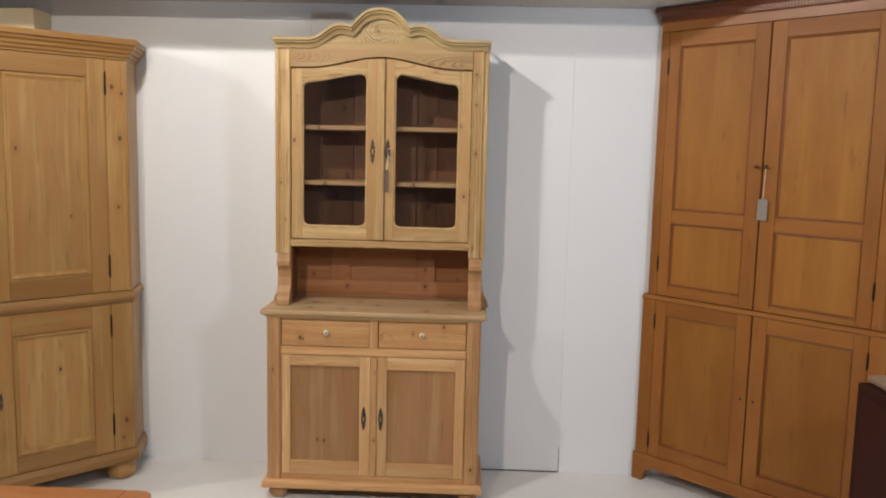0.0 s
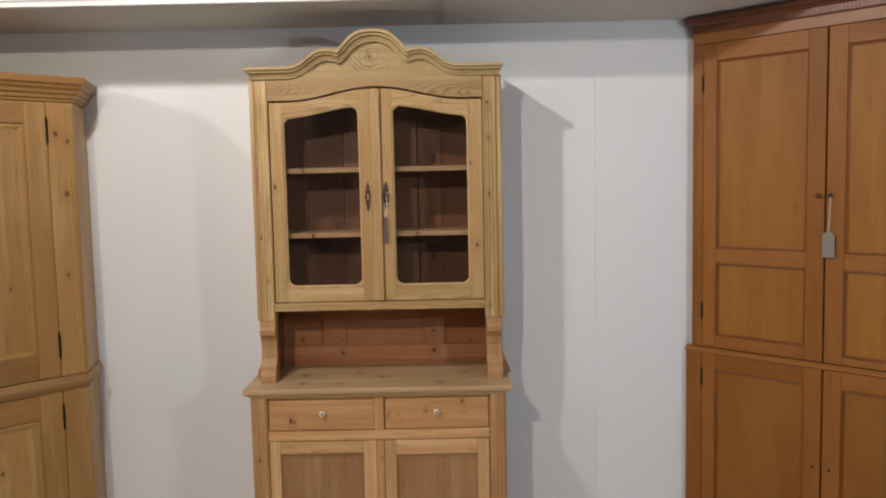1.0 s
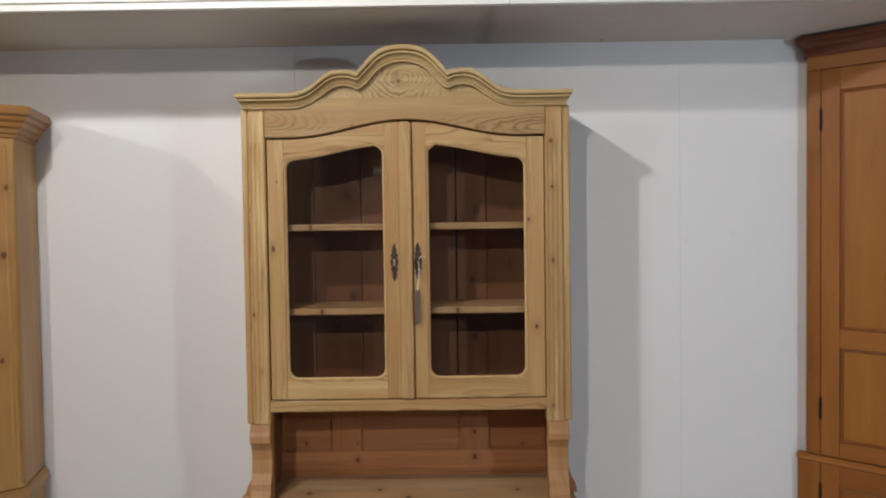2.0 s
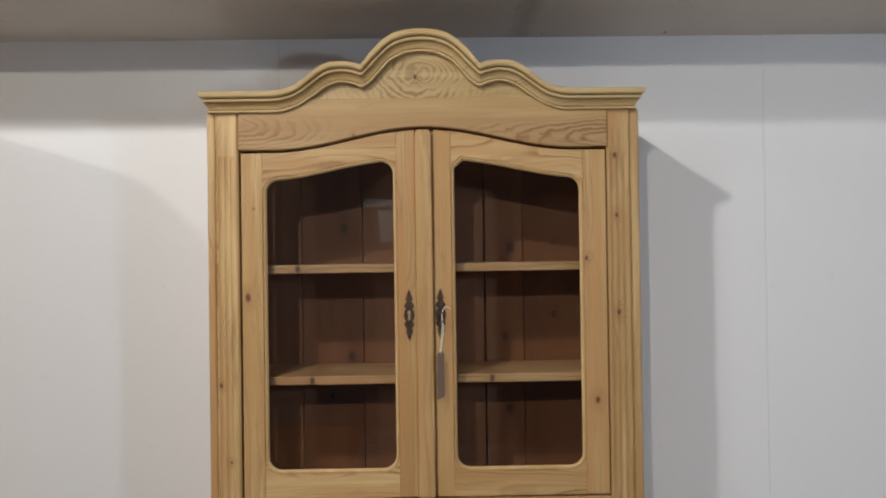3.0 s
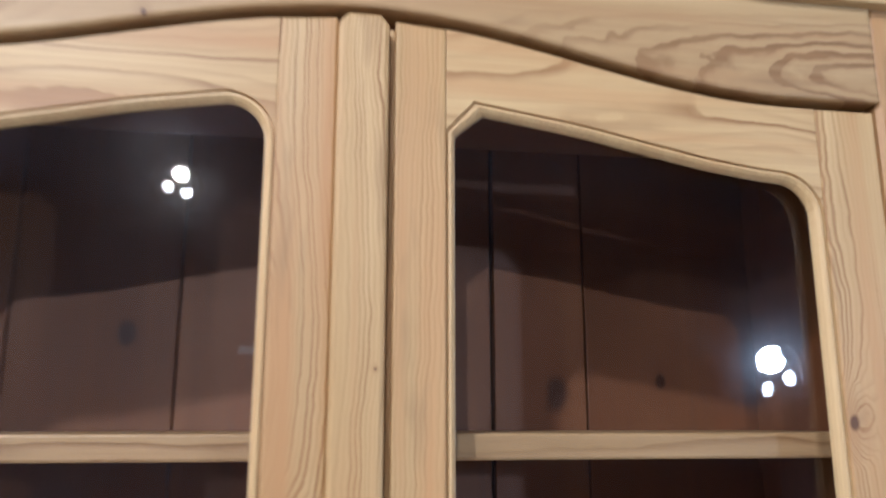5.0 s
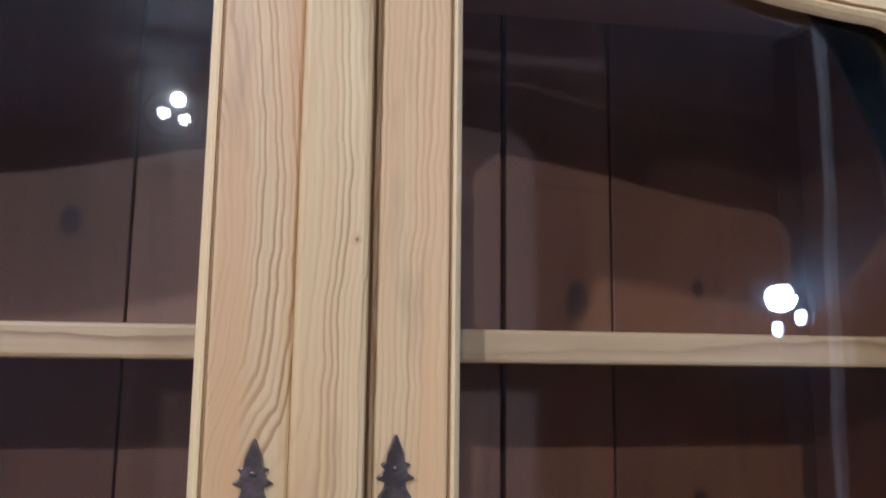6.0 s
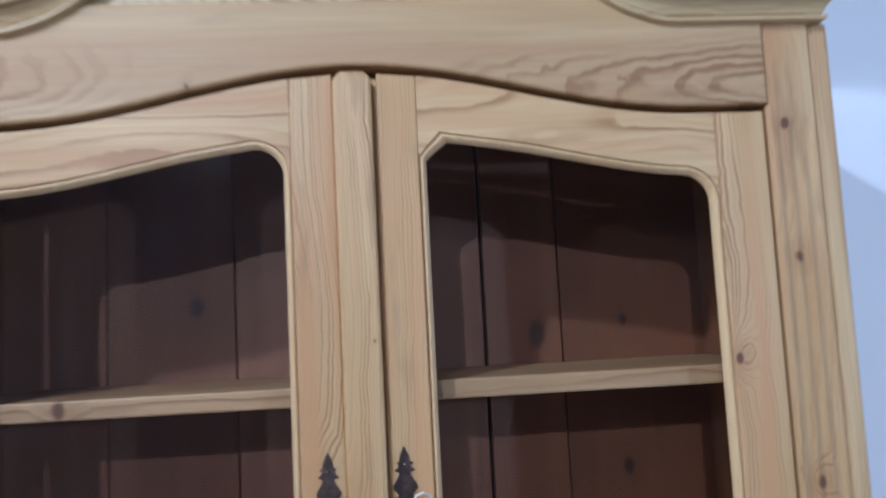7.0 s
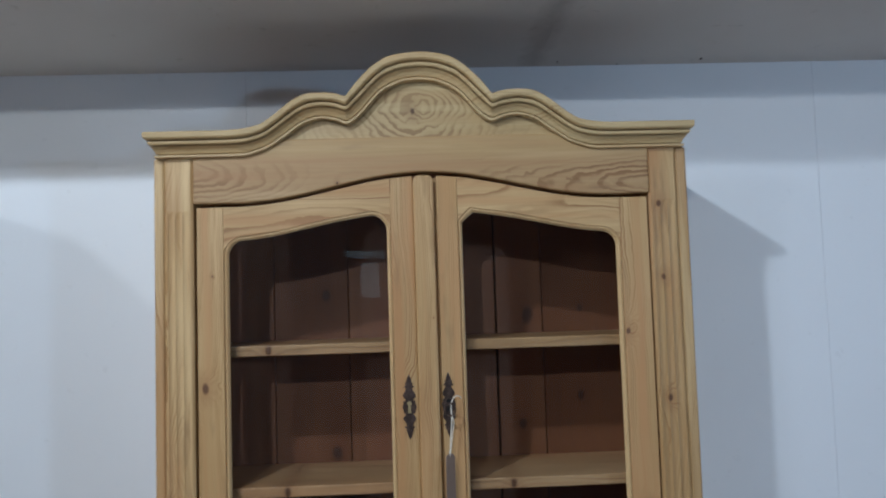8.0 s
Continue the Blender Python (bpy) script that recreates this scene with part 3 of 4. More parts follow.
def base_cabinet():
    p = DRESSER
    part("base_body", box(BASE_X0 + 0.012, BASE_X1 - 0.012, BASE_Y + 0.045, BACK, 0.09, 0.868), panel_up, p, bevel=0.002)
    part("corner_post", fluted(BASE_X0, -0.4335, BASE_Y - 0.004, BASE_Y + 0.05, 0.097, 0.868, 0.15, 0.80), post_up, p)
    part("corner_post", fluted(0.4135, BASE_X1, BASE_Y - 0.004, BASE_Y + 0.05, 0.097, 0.868, 0.15, 0.80), post_up, p)
    part("rail", box(-0.4335, 0.4135, BASE_Y, BASE_Y + 0.03, 0.8575, 0.868), low_across, p, bevel=0.0015)
    part("rail", box(-0.4335, 0.4135, BASE_Y - 0.002, BASE_Y + 0.03, 0.6935, 0.7315), low_across, p, bevel=0.002)
    part("divider", box(-0.0268, 0.0105, BASE_Y - 0.002, BASE_Y + 0.03, 0.7315, 0.8575), low_up, p)
    for x0, x1, kx in ((-0.4290, -0.0276, -0.222), (0.0152, 0.4105, 0.212)):
        drawer = part("drawer", box(x0, x1, BASE_Y - 0.003, BASE_Y + 0.02, 0.7350, 0.8538), low_across, p, bevel=0.003)
        part("knob", lathe(((0.004, 0.0), (0.0045, 0.008), (0.011, 0.013), (0.0125, 0.018), (0.011, 0.023), (0.0055, 0.0262)), (kx, BASE_Y - 0.003, 0.803), "y"),
             porcelain, drawer, "cream porcelain knob", smooth=True)
        part("knob_screw", lathe(((0.004, 0.0), (0.003, 0.0015)), (kx, BASE_Y - 0.029, 0.803), "y", 10), black_iron, drawer)
    for x0, x1, p0, p1, z1, kx in ((-0.4300, -0.0215, -0.390, -0.071, 0.642, -0.050), (0.0105, 0.4110, 0.055, 0.366, 0.633, 0.028)):
        door = part("door", box(p0 - 0.01, p1 + 0.01, BASE_Y + 0.008, BASE_Y + 0.016, 0.180, z1 + 0.01), panel_up, p, "door with weathered centre panel")
        f0, f1 = BASE_Y - 0.003, BASE_Y + 0.0175
        part("stile", box(x0, p0, f0, f1, 0.126, 0.690), door_up, door, bevel=0.0022)
        part("stile", box(p1, x1, f0, f1, 0.126, 0.690), door_up, door, bevel=0.0022)
        part("top_rail", box(p0, p1, f0 + 0.0006, f1, z1, 0.690), door_across, door, bevel=0.0022)
        part("bottom_rail", box(p0, p1, f0 + 0.0006, f1, 0.126, 0.191), door_across, door, bevel=0.0022)
        escutcheon(door, kx, f0, 0.400)
    part("cover_strip", box(-0.0205, 0.0095, BASE_Y - 0.008, BASE_Y + 0.012, 0.126, 0.690), low_up, p, bevel=0.004)
    part("bottom_rail", box(-0.4335, 0.4135, BASE_Y - 0.002, BASE_Y + 0.03, 0.0975, 0.124), low_across, p, bevel=0.002)
    # skirting mould round the foot, with turned feet
    path = [(BASE_X0, BACK, -1, 0), (BASE_X0, BASE_Y, -1, -1), (BASE_X1, BASE_Y, 1, -1), (BASE_X1, BACK, 1, 0)]
    part("plinth", sweep(path, ((-0.03, 0.060), (0.020, 0.060), (0.022, 0.064), (0.022, 0.088), (0.016, 0.095), (0.004, 0.0985), (-0.03, 0.0985))), low_across, p)
    for fx in (BASE_X0 + 0.045, BASE_X1 - 0.045):
        for fy in (BASE_Y + 0.04, BACK - 0.05):
            part("foot", lathe(((0.026, 0.0), (0.040, 0.012), (0.046, 0.030), (0.040, 0.048), (0.028, 0.056), (0.034, 0.0615)), (fx, fy, 0.0)), panel_up, p, "turned bun foot", smooth=True)
    # worktop with a moulded edge
    out = [(-0.524, BACK + 0.012), (-0.524, -0.127), (0.502, -0.127), (0.502, BACK + 0.012)]
    part("worktop", slab(out, 0.8785, 0.9), scrubbed_pine, p, "scrubbed pine worktop", bevel=0.006, segments=3)
    path = [(-0.498, BACK, -1, 0), (-0.498, -0.105, -1, -1), (0.478, -0.105, 1, -1), (0.478, BACK, 1, 0)]
    part("worktop_mould", sweep(path, ((-0.02, 0.866), (0.004, 0.866), (0.007, 0.872), (0.014, 0.876), (0.017, 0.8795))), pine_trim, p)


# cresting: lower and upper outline of the moulding, from the middle outwards
CREST_LOW = [(0.0, 2.207), (0.026, 2.2045), (0.052, 2.195), (0.070, 2.184), (0.088, 2.165), (0.104, 2.1465), (0.118, 2.1345), (0.132, 2.1285)]
CREST_LOW_OUT = [(0.132, 2.1285), (0.148, 2.1345), (0.176, 2.1395), (0.206, 2.132), (0.242, 2.1075), (0.280, 2.085), (0.322, 2.0745)]
CREST_TOP = [(0.0, 2.2535), (0.026, 2.2515), (0.054, 2.2455), (0.080, 2.2305), (0.104, 2.2085), (0.120, 2.190), (0.132, 2.1755)]
CREST_TOP_OUT = [(0.132, 2.1755), (0.146, 2.1795), (0.170, 2.1825), (0.196, 2.1815), (0.217, 2.1745), (0.243, 2.1565), (0.266, 2.1385), (0.287, 2.1265), (0.318, 2.1205), (0.345, 2.1185)]


def crest(x, top):
    x = abs(x + 0.004)
    inner, outer = (CREST_TOP, CREST_TOP_OUT) if top else (CREST_LOW, CREST_LOW_OUT)
    return smooth_through(inner, x) if x <= inner[-1][0] else smooth_through(outer, x)


def arch(x):
    """The lower edge of the frieze."""
    return 1.992 + 0.0485 * (0.5 + 0.5 * math.cos(math.pi * min(abs(x), 0.335) / 0.335)) if abs(x) < 0.335 else 1.992


def cresting():
    profile = [(0.000, 0.000), (0.012, 0.000), (0.0145, 0.02), (0.0145, 0.10), (0.0135, 0.11), (0.0065, 0.115), (0.0065, 0.15), (0.0110, 0.17), (0.0125, 0.24), (0.0155, 0.33), (0.0210, 0.415), (0.0220, 0.43), (0.0135, 0.437), (0.0135, 0.475),
               (0.0245, 0.482), (0.0265, 0.51), (0.0275, 0.56), (0.0275, 0.61), (0.0265, 0.63), (0.0175, 0.636), (0.0175, 0.672), (0.0315, 0.678), (0.0345, 0.71), (0.0365, 0.76), (0.0370, 0.92), (0.0355, 0.97), (0.031, 1.0), (-0.006, 1.02)]
    hw = 0.4675
    bm = bmesh.new()
    xs = [-hw + 2 * hw * i / 220 for i in range(221)]
    xs = sorted(set(xs + [-0.136, -0.1365, -0.1355, 0.128, 0.1275, 0.1285]))
    rows = []
    ends = lambda s: [[(s * (hw + 0.62 * o), y, 2.0745 + v * 0.044) for o, v in profile] for y in (0.26, 0.1)] + [[(s * (hw + 0.62 * o), -o, 2.0745 + v * 0.044) for o, v in profile]]
    rows += ends(-1)
    for x in xs:
        low, top = crest(x, False), crest(x, True)
        rows.append([(x, -o, low + v * (top - low)) for o, v in profile])
    rows += ends(1)[::-1]
    grid = [[bm.verts.new(p) for p in row] for row in rows]
    for a, b in zip(grid, grid[1:]):
        for k in range(len(profile) - 1):
            bm.faces.new((a[k], b[k], b[k + 1], a[k + 1]))
    part("cornice", bm, pine_trim, DRESSER, "shaped and moulded cresting cornice", smooth=False)
    # the board behind, in two pieces
    line = [(x, crest(x, False) + 0.6 * (crest(x, True) - crest(x, False))) for x in xs[::2]]
    board = [(-0.30, 2.1055)] + [p for p in line if abs(p[0]) <= 0.26 and p[1] > 2.1065] + [(0.30, 2.1055)]
    part("cresting_board", plate(board, 0.002, 0.03), wood("cresting_pine", "x", (0.46, 0.338, 0.155), (0.20, 0.118, 0.045), ring=0.0085, warp=0.02, contrast=2.6, wild=0.55, knots=0.0, marks=((-0.016, 2.153, 0.007),), eyes=((-0.010, 2.160, 0.62, 0.85),), fade=(0.0, 0.16)), DRESSER)
    frieze = [(x, arch(x)) for x in (-0.4115 + 0.823 * i / 60 for i in range(61))] + [(0.4115, 2.105), (-0.4115, 2.105)]
    part("frieze", plate(frieze, -0.006, 0.020), wood("frieze_pine", "x", (0.475, 0.318, 0.148), (0.20, 0.098, 0.035), ring=0.0080, warp=0.02, contrast=3.0, knots=0.0, wild=0.4, marks=((-0.155, 2.023, 0.0035),), quiet=(-0.06, 0.27), eyes=((0.47, 2.008, 0.15, 0.95), (-0.43, 2.045, 0.28, 0.9)), calm=2.055, sap=(2.066, (0.51, 0.362, 0.155))), DRESSER, bevel=0.003)


def glass_top(x):
    """The upper edge of a pane; x counts from the middle of the dresser outwards."""
    return smooth_through([(0.04, 1.9735), (0.09, 1.9655), (0.16, 1.9545), (0.22, 1.942), (0.28, 1.9305), (0.325, 1.9255), (0.38, 1.9245)], x)


SILL, ROUND, LIP = 1.279, 0.028, 0.0075


def opening(s, g_in, g_out, grow):
    """The outline of a pane's opening, grown outwards by so much, clockwise from the lower inner corner."""
    r = ROUND + grow
    a, b = g_in - grow, g_out + grow
    top = lambda x: glass_top(x) + grow
    turn = lambda cx, cz, a0: [(cx + r * math.cos(radians(a0 - 11.25 * i)), cz + r * math.sin(radians(a0 - 11.25 * i))) for i in range(9)]
    if s < 0:
        corner = turn(a + r, top(a + r) - r, 180)
        first = a + r
    else:
        corner = [(a, 1.9475 + 0.4 * grow), (a + 0.006, 1.9535 + 0.6 * grow), (a + 0.021, top(a + 0.021))]
        first = a + 0.021
    rail = [(x, top(x)) for x in (first + (b - r - first) * i / 20 for i in range(1, 20))]
    return turn(a + r, SILL - grow + r, 270) + corner + rail + turn(b - r, top(b - r) - r, 90) + turn(b - r, SILL - grow + r, 0)


def glazed_door(side, x_in, x_out, g_in, g_out):
    """side: -1 left of the middle, 1 right of it; widths are counted from the middle outwards."""
    s = side
    door = part("glazed_door", plate([(s * x, z) for x, z in opening(s, g_in, g_out, 0.006)], -0.0015, 0.0015, lean=0.03 if s > 0 else 0.0, tip=0.0 if s > 0 else -0.015, pivot=s * (g_in + g_out) / 2, at=0.0135), glass, DRESSER, "glazed pine door with arched top")
    door.visible_shadow = False
    y0, y1, zb, gap = 0.0, 0.022, 1.2155, 0.0062
    a, b = g_in - LIP, g_out + LIP
    hole = opening(s, g_in, g_out, LIP)
    low = [p for p in hole if p[1] < SILL + ROUND + 0.002]
    high = [p for p in hole if p[1] > 1.85]
    part("stile", plate([(s * x_in, zb), (s * a, zb), (s * a, arch(a) - gap), (s * x_in, arch(x_in) - gap)], y0, y1), pine_up, door, bevel=0.002)
    part("stile", plate([(s * b, zb), (s * x_out, zb), (s * x_out, arch(x_out) - gap), (s * b, arch(b) - gap)], y0, y1), pine_up, door, bevel=0.002)
    inner = sorted([p for p in low if p[0] < (a + b) / 2], key=lambda p: -p[1])
    outer = sorted([p for p in low if p[0] >= (a + b) / 2], key=lambda p: p[1])
    part("bottom_rail", plate([(s * x, z) for x, z in [(a, zb)] + inner + outer + [(b, zb)]], y0 + 0.0006, y1), pine_across, door, bevel=0.0012)
    part("top_rail", plate([(s * x, z) for x, z in high + [(x, arch(x) - gap) for x in (b - (b - a) * i / 24 for i in range(25))]], y0 + 0.0006, y1), pine_across, door, bevel=0.0012)
    # moulded lip round the pane: a scored line, then a rounded slope down to the glass
    profile = ((LIP, 0.0008), (LIP - 0.0002, 0.0041), (LIP - 0.0012, 0.0042), (LIP - 0.0016, 0.0018), (LIP - 0.0034, 0.0016), (0.0020, 0.0038), (0.0004, 0.0072), (0.0, 0.0104))
    rings = [opening(s, g_in, g_out, grow) for grow, _ in profile]
    bm = bmesh.new()
    rows = [[bm.verts.new((s * x, y, z)) for x, z in ring] for ring, (_, y) in zip(rings, profile)]
    for p, q in zip(rows, rows[1:]):
        for k in range(len(p)):
            bm.faces.new((p[k], p[(k + 1) % len(p)], q[(k + 1) % len(p)], q[k]))
    part("glazing_lip", bm, pine_lip, door)
    return door


def bracket(s):
    """A scrolled support that carries the top over the worktop."""
    side = [(0.000, 1.142), (-0.004, 1.120), (-0.010, 1.106), (-0.010, 1.086), (0.004, 1.078), (0.012, 1.062), (0.016, 1.030), (0.010, 0.990), (-0.006, 0.962), (-0.010, 0.944), (-0.020, 0.925), (-0.022, 0.9005), (0.05, 0.9005), (0.05, 1.142)]
    a, b = sorted((s * 0.414, s * 0.475))
    bm = bmesh.new()
    left = [bm.verts.new((a, y, z)) for y, z in side]
    right = [bm.verts.new((b, y, z)) for y, z in side]
    bm.faces.new(left), bm.faces.new(right[::-1])
    for i in range(len(side)):
        j = (i + 1) % len(side)
        bm.faces.new((left[i], right[i], right[j], left[j]))
    part("bracket", bm, post_up, DRESSER, "scrolled pine bracket", bevel=0.003)
    # the flared end board behind it
    flare = [(s * 0.475, 1.05), (s * 0.478, 1.02), (s * 0.483, 0.985), (s * 0.492, 0.955), (s * 0.505, 0.93), (s * 0.512, 0.9005), (s * 0.44, 0.9005), (s * 0.44, 1.05)]
    part("end_flare", plate(flare, 0.075, 0.095), post_up, DRESSER, bevel=0.002)


def top_cabinet():
    p = DRESSER
    for s in (-1, 1):
        a, b = (-0.4635, -0.4125) if s < 0 else (0.4105, 0.4630)
        part("corner_post", fluted(a, b, -0.003, 0.05, 1.143, 2.0765, 1.18, 1.966, edge=0.004), pine_post, p)
        a, b = (-0.4825, -0.4642) if s < 0 else (0.4637, 0.4840)
        part("corner_bead", box(a, b, 0.0005, 0.05, 1.143, 2.0765), pine_post, p, bevel=0.005, segments=3)
        a, b = sorted((s * 0.44, s * 0.468))
        part("side_board", box(a, b, 0.05, BACK, 0.9005, 2.09), pine_up, p, bevel=0.002)
        # dark sheets over the side boards' inner faces stand in for shade there
        a, b = sorted((s * 0.4365, s * 0.4399))
        part("lining", box(a, b, 0.0505, BACK - 0.0165, 1.2125, 2.0295), shaded_inner_up, p)
        part("niche_lining", box(a, b, 0.0505, BACK - 0.0205, 0.9005, 1.1895), shaded_inner_up, p)
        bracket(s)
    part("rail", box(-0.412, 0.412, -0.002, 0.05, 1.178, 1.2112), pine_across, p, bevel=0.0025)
    part("bottom_board", box(-0.44, 0.44, 0.05, BACK - 0.016, 1.190, 1.212), shaded_inner_across, p)
    part("head_rail", plate([(x, arch(x) + 0.004) for x in (-0.4115 + 0.823 * i / 40 for i in range(41))] + [(0.4115, 2.07), (-0.4115, 2.07)], 0.0225, 0.040), shaded_inner_across, p)
    part("top_board", box(-0.44, 0.44, 0.0405, BACK - 0.016, 2.03, 2.05), shaded_inner_across, p)
    glazed_door(-1, 0.0195, 0.4072, 0.069, 0.352)
    glazed_door(1, 0.0225, 0.4075, 0.068, 0.3485)
    strip = [(-0.0195, 1.2155), (0.0175, 1.2155), (0.0175, 2.026), (0.012, 2.034), (-0.013, 2.034), (-0.0195, 2.026)]
    part("cover_strip", plate(strip, -0.0095, 0.006), pine_up, p, bevel=0.0035)
    part("rebate", box(0.010, 0.0265, 0.0075, 0.021, 1.2165, 2.03), pine_up, p)
    escutcheon(p, -0.0365, 0.0, 1.6205)
    escutcheon(p, 0.0335, 0.0, 1.6225, keyhole=void_black)
    for z in (1.7155, 1.4615):
        part("shelf", box(-0.436, 0.436, 0.042, BACK - 0.017, z, z + 0.0195), shelf_pine, p, bevel=0.0025)
        for s in (-1, 1):
            a, b = sorted((s * 0.422, s * 0.436))
            part("shelf_batten", box(a, b, 0.06, 0.24, z - 0.022, z - 0.0005), shaded_inner_up, p)
    # boards of the back
    cuts = (-0.4398, -0.315, -0.160, -0.02, 0.1515, 0.249, 0.4398)
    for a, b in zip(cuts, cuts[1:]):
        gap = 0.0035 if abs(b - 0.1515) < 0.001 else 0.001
        part("back_board", box(a + 0.0008, b - gap, BACK - 0.016, BACK - 0.001, 1.18, 2.09), shaded_inner_up, p, bevel=0.0012)
    part("back_sheet", box(-0.44, 0.44, BACK - 0.001, BACK + 0.006, 0.9005, 2.09), void_black, p)
    # framed back of the niche
    y0, y1 = BACK - 0.020, BACK - 0.002
    part("niche_panel", box(-0.4395, 0.4395, BACK - 0.010, BACK - 0.0022, 0.98, 1.178), niche_across, p)
    part("niche_rail", box(-0.4395, 0.4395, y0, y1, 0.924, 0.985), niche_across, p, bevel=0.0015)
    part("niche_base", box(-0.4395, 0.4395, y0 + 0.006, y1, 0.9005, 0.9235), niche_across, p, bevel=0.001)
    for a, b in ((-0.436, -0.425), (-0.268, -0.170), (0.153, 0.250), (0.425, 0.436)):
        part("niche_stile", box(a, b, y0, y1, 0.9855, 1.1775), niche_up, p, bevel=0.0015)


base_cabinet()
top_cabinet()
cresting()


# key with its string and tag in the right-hand lock
KEY = thing("cabinet_key", "dark iron key stuck in the lock of the glazed door", "key", (0.0335, -0.003, 1.6225))
part("shaft", lathe(((0.0022, 0.0), (0.0022, 0.020)), (0, 0, 0.0), "y", 10), dark_iron, KEY)
bow = [(0.0095 * math.sin(a), -0.024, -0.006 + 0.011 * math.cos(a)) for a in (2 * math.pi * i / 20 for i in range(21))]
part("bow", tube(bow, 0.0018), dark_iron, KEY)
TAG = thing("price_tag", "brown card price tag hanging on white string from the key", "tag", (0.036, -0.026, 1.535), 42)
part("string", tube([(0.027, 0.001, 0.098), (0.023, 0.0, 0.1015), (0.016, -0.001, 0.104), (0.008, -0.001, 0.103), (0.002, -0.001, 0.097), (-0.001, -0.001, 0.085), (0.001, 0, 0.06), (-0.001, 0.002, 0.03), (-0.003, 0.004, 0.0)], 0.0011, 6), string_white, TAG)
part("string", tube([(-0.002, -0.001, 0.085), (0.004, -0.002, 0.058), (0.002, 0.002, 0.03), (-0.002, 0.004, 0.0)], 0.0009, 6), string_white, TAG)
part("card", plate([(-0.0135, -0.098), (0.0085, -0.094), (0.0085, 0.0), (0.004, 0.005), (-0.008, 0.005), (-0.0125, 0.0)], 0.003, 0.0042), brown_tag, TAG)


# ---- the corner cupboards ----
def field_door(parent, u0, u1, z0, z1, fields, style, rail_mat, up_mat, proud=0.0, depth=0.022, name="door", recess=0.0125, mould=0.014, panel_mat=None, bead_mat=None):
    """A framed door with sunk fields: fields are rows of (z0, z1)."""
    stile_l, stile_r = style
    y0, y1 = -proud, depth - proud
    door = part(name, box(u0 + stile_l - 0.008, u1 - stile_r + 0.008, y0 + recess, y1 - 0.002, z0 + 0.02, z1 - 0.02), panel_mat or up_mat, parent)
    part("stile", box(u0, u0 + stile_l, y0, y1, z0, z1), up_mat, door, bevel=0.002)
    part("stile", box(u1 - stile_r, u1, y0, y1, z0, z1), up_mat, door, bevel=0.002)
    edges = [z0] + [z for f in fields for z in f] + [z1]
    for a, b in zip(edges[::2], edges[1::2]):
        part("rail", box(u0 + stile_l, u1 - stile_r, y0 + 0.0008, y1, a, b), rail_mat, door, bevel=0.002)
    for a, b in fields:
        l, r = u0 + stile_l, u1 - stile_r
        path = [(l, a), (r, a), (r, b), (l, b), (l, a)]
        bm = bmesh.new()
        w = mould
        shape = ((0.0, 0.0012), (0.0002, 0.0085), (0.16, 0.0088), (0.26, 0.0044), (0.48, 0.0036), (0.66, 0.0056), (0.74, 0.0098), (0.94, 0.0100), (1.0, recess + 0.0004))
        for (x0, za), (x1, zb) in zip(path, path[1:]):
            inset = lambda x, z, k: (x + (k if x == l else -k), z + (k if z == a else -k))
            rows = []
            for x, z in ((x0, za), (x1, zb)):
                rows.append([bm.verts.new((inset(x, z, w * k)[0], y0 + dy, inset(x, z, w * k)[1])) for k, dy in shape])
            for k in range(len(shape) - 1):
                bm.faces.new((rows[0][k], rows[1][k], rows[1][k + 1], rows[0][k + 1]))
        part("panel_mould", bm, bead_mat or up_mat, door)
    return door


def hinge(parent, u, y, z, h=0.075):
    part("hinge", lathe(((0.0006, -h / 2 - 0.012), (0.0030, -h / 2 - 0.006), (0.0026, -h / 2 - 0.001), (0.0048, -h / 2), (0.0048, h / 2), (0.0026, h / 2 + 0.001), (0.0030, h / 2 + 0.006), (0.0006, h / 2 + 0.012)), (u, y, z), "z", 10), black_iron, parent, "black iron hinge")


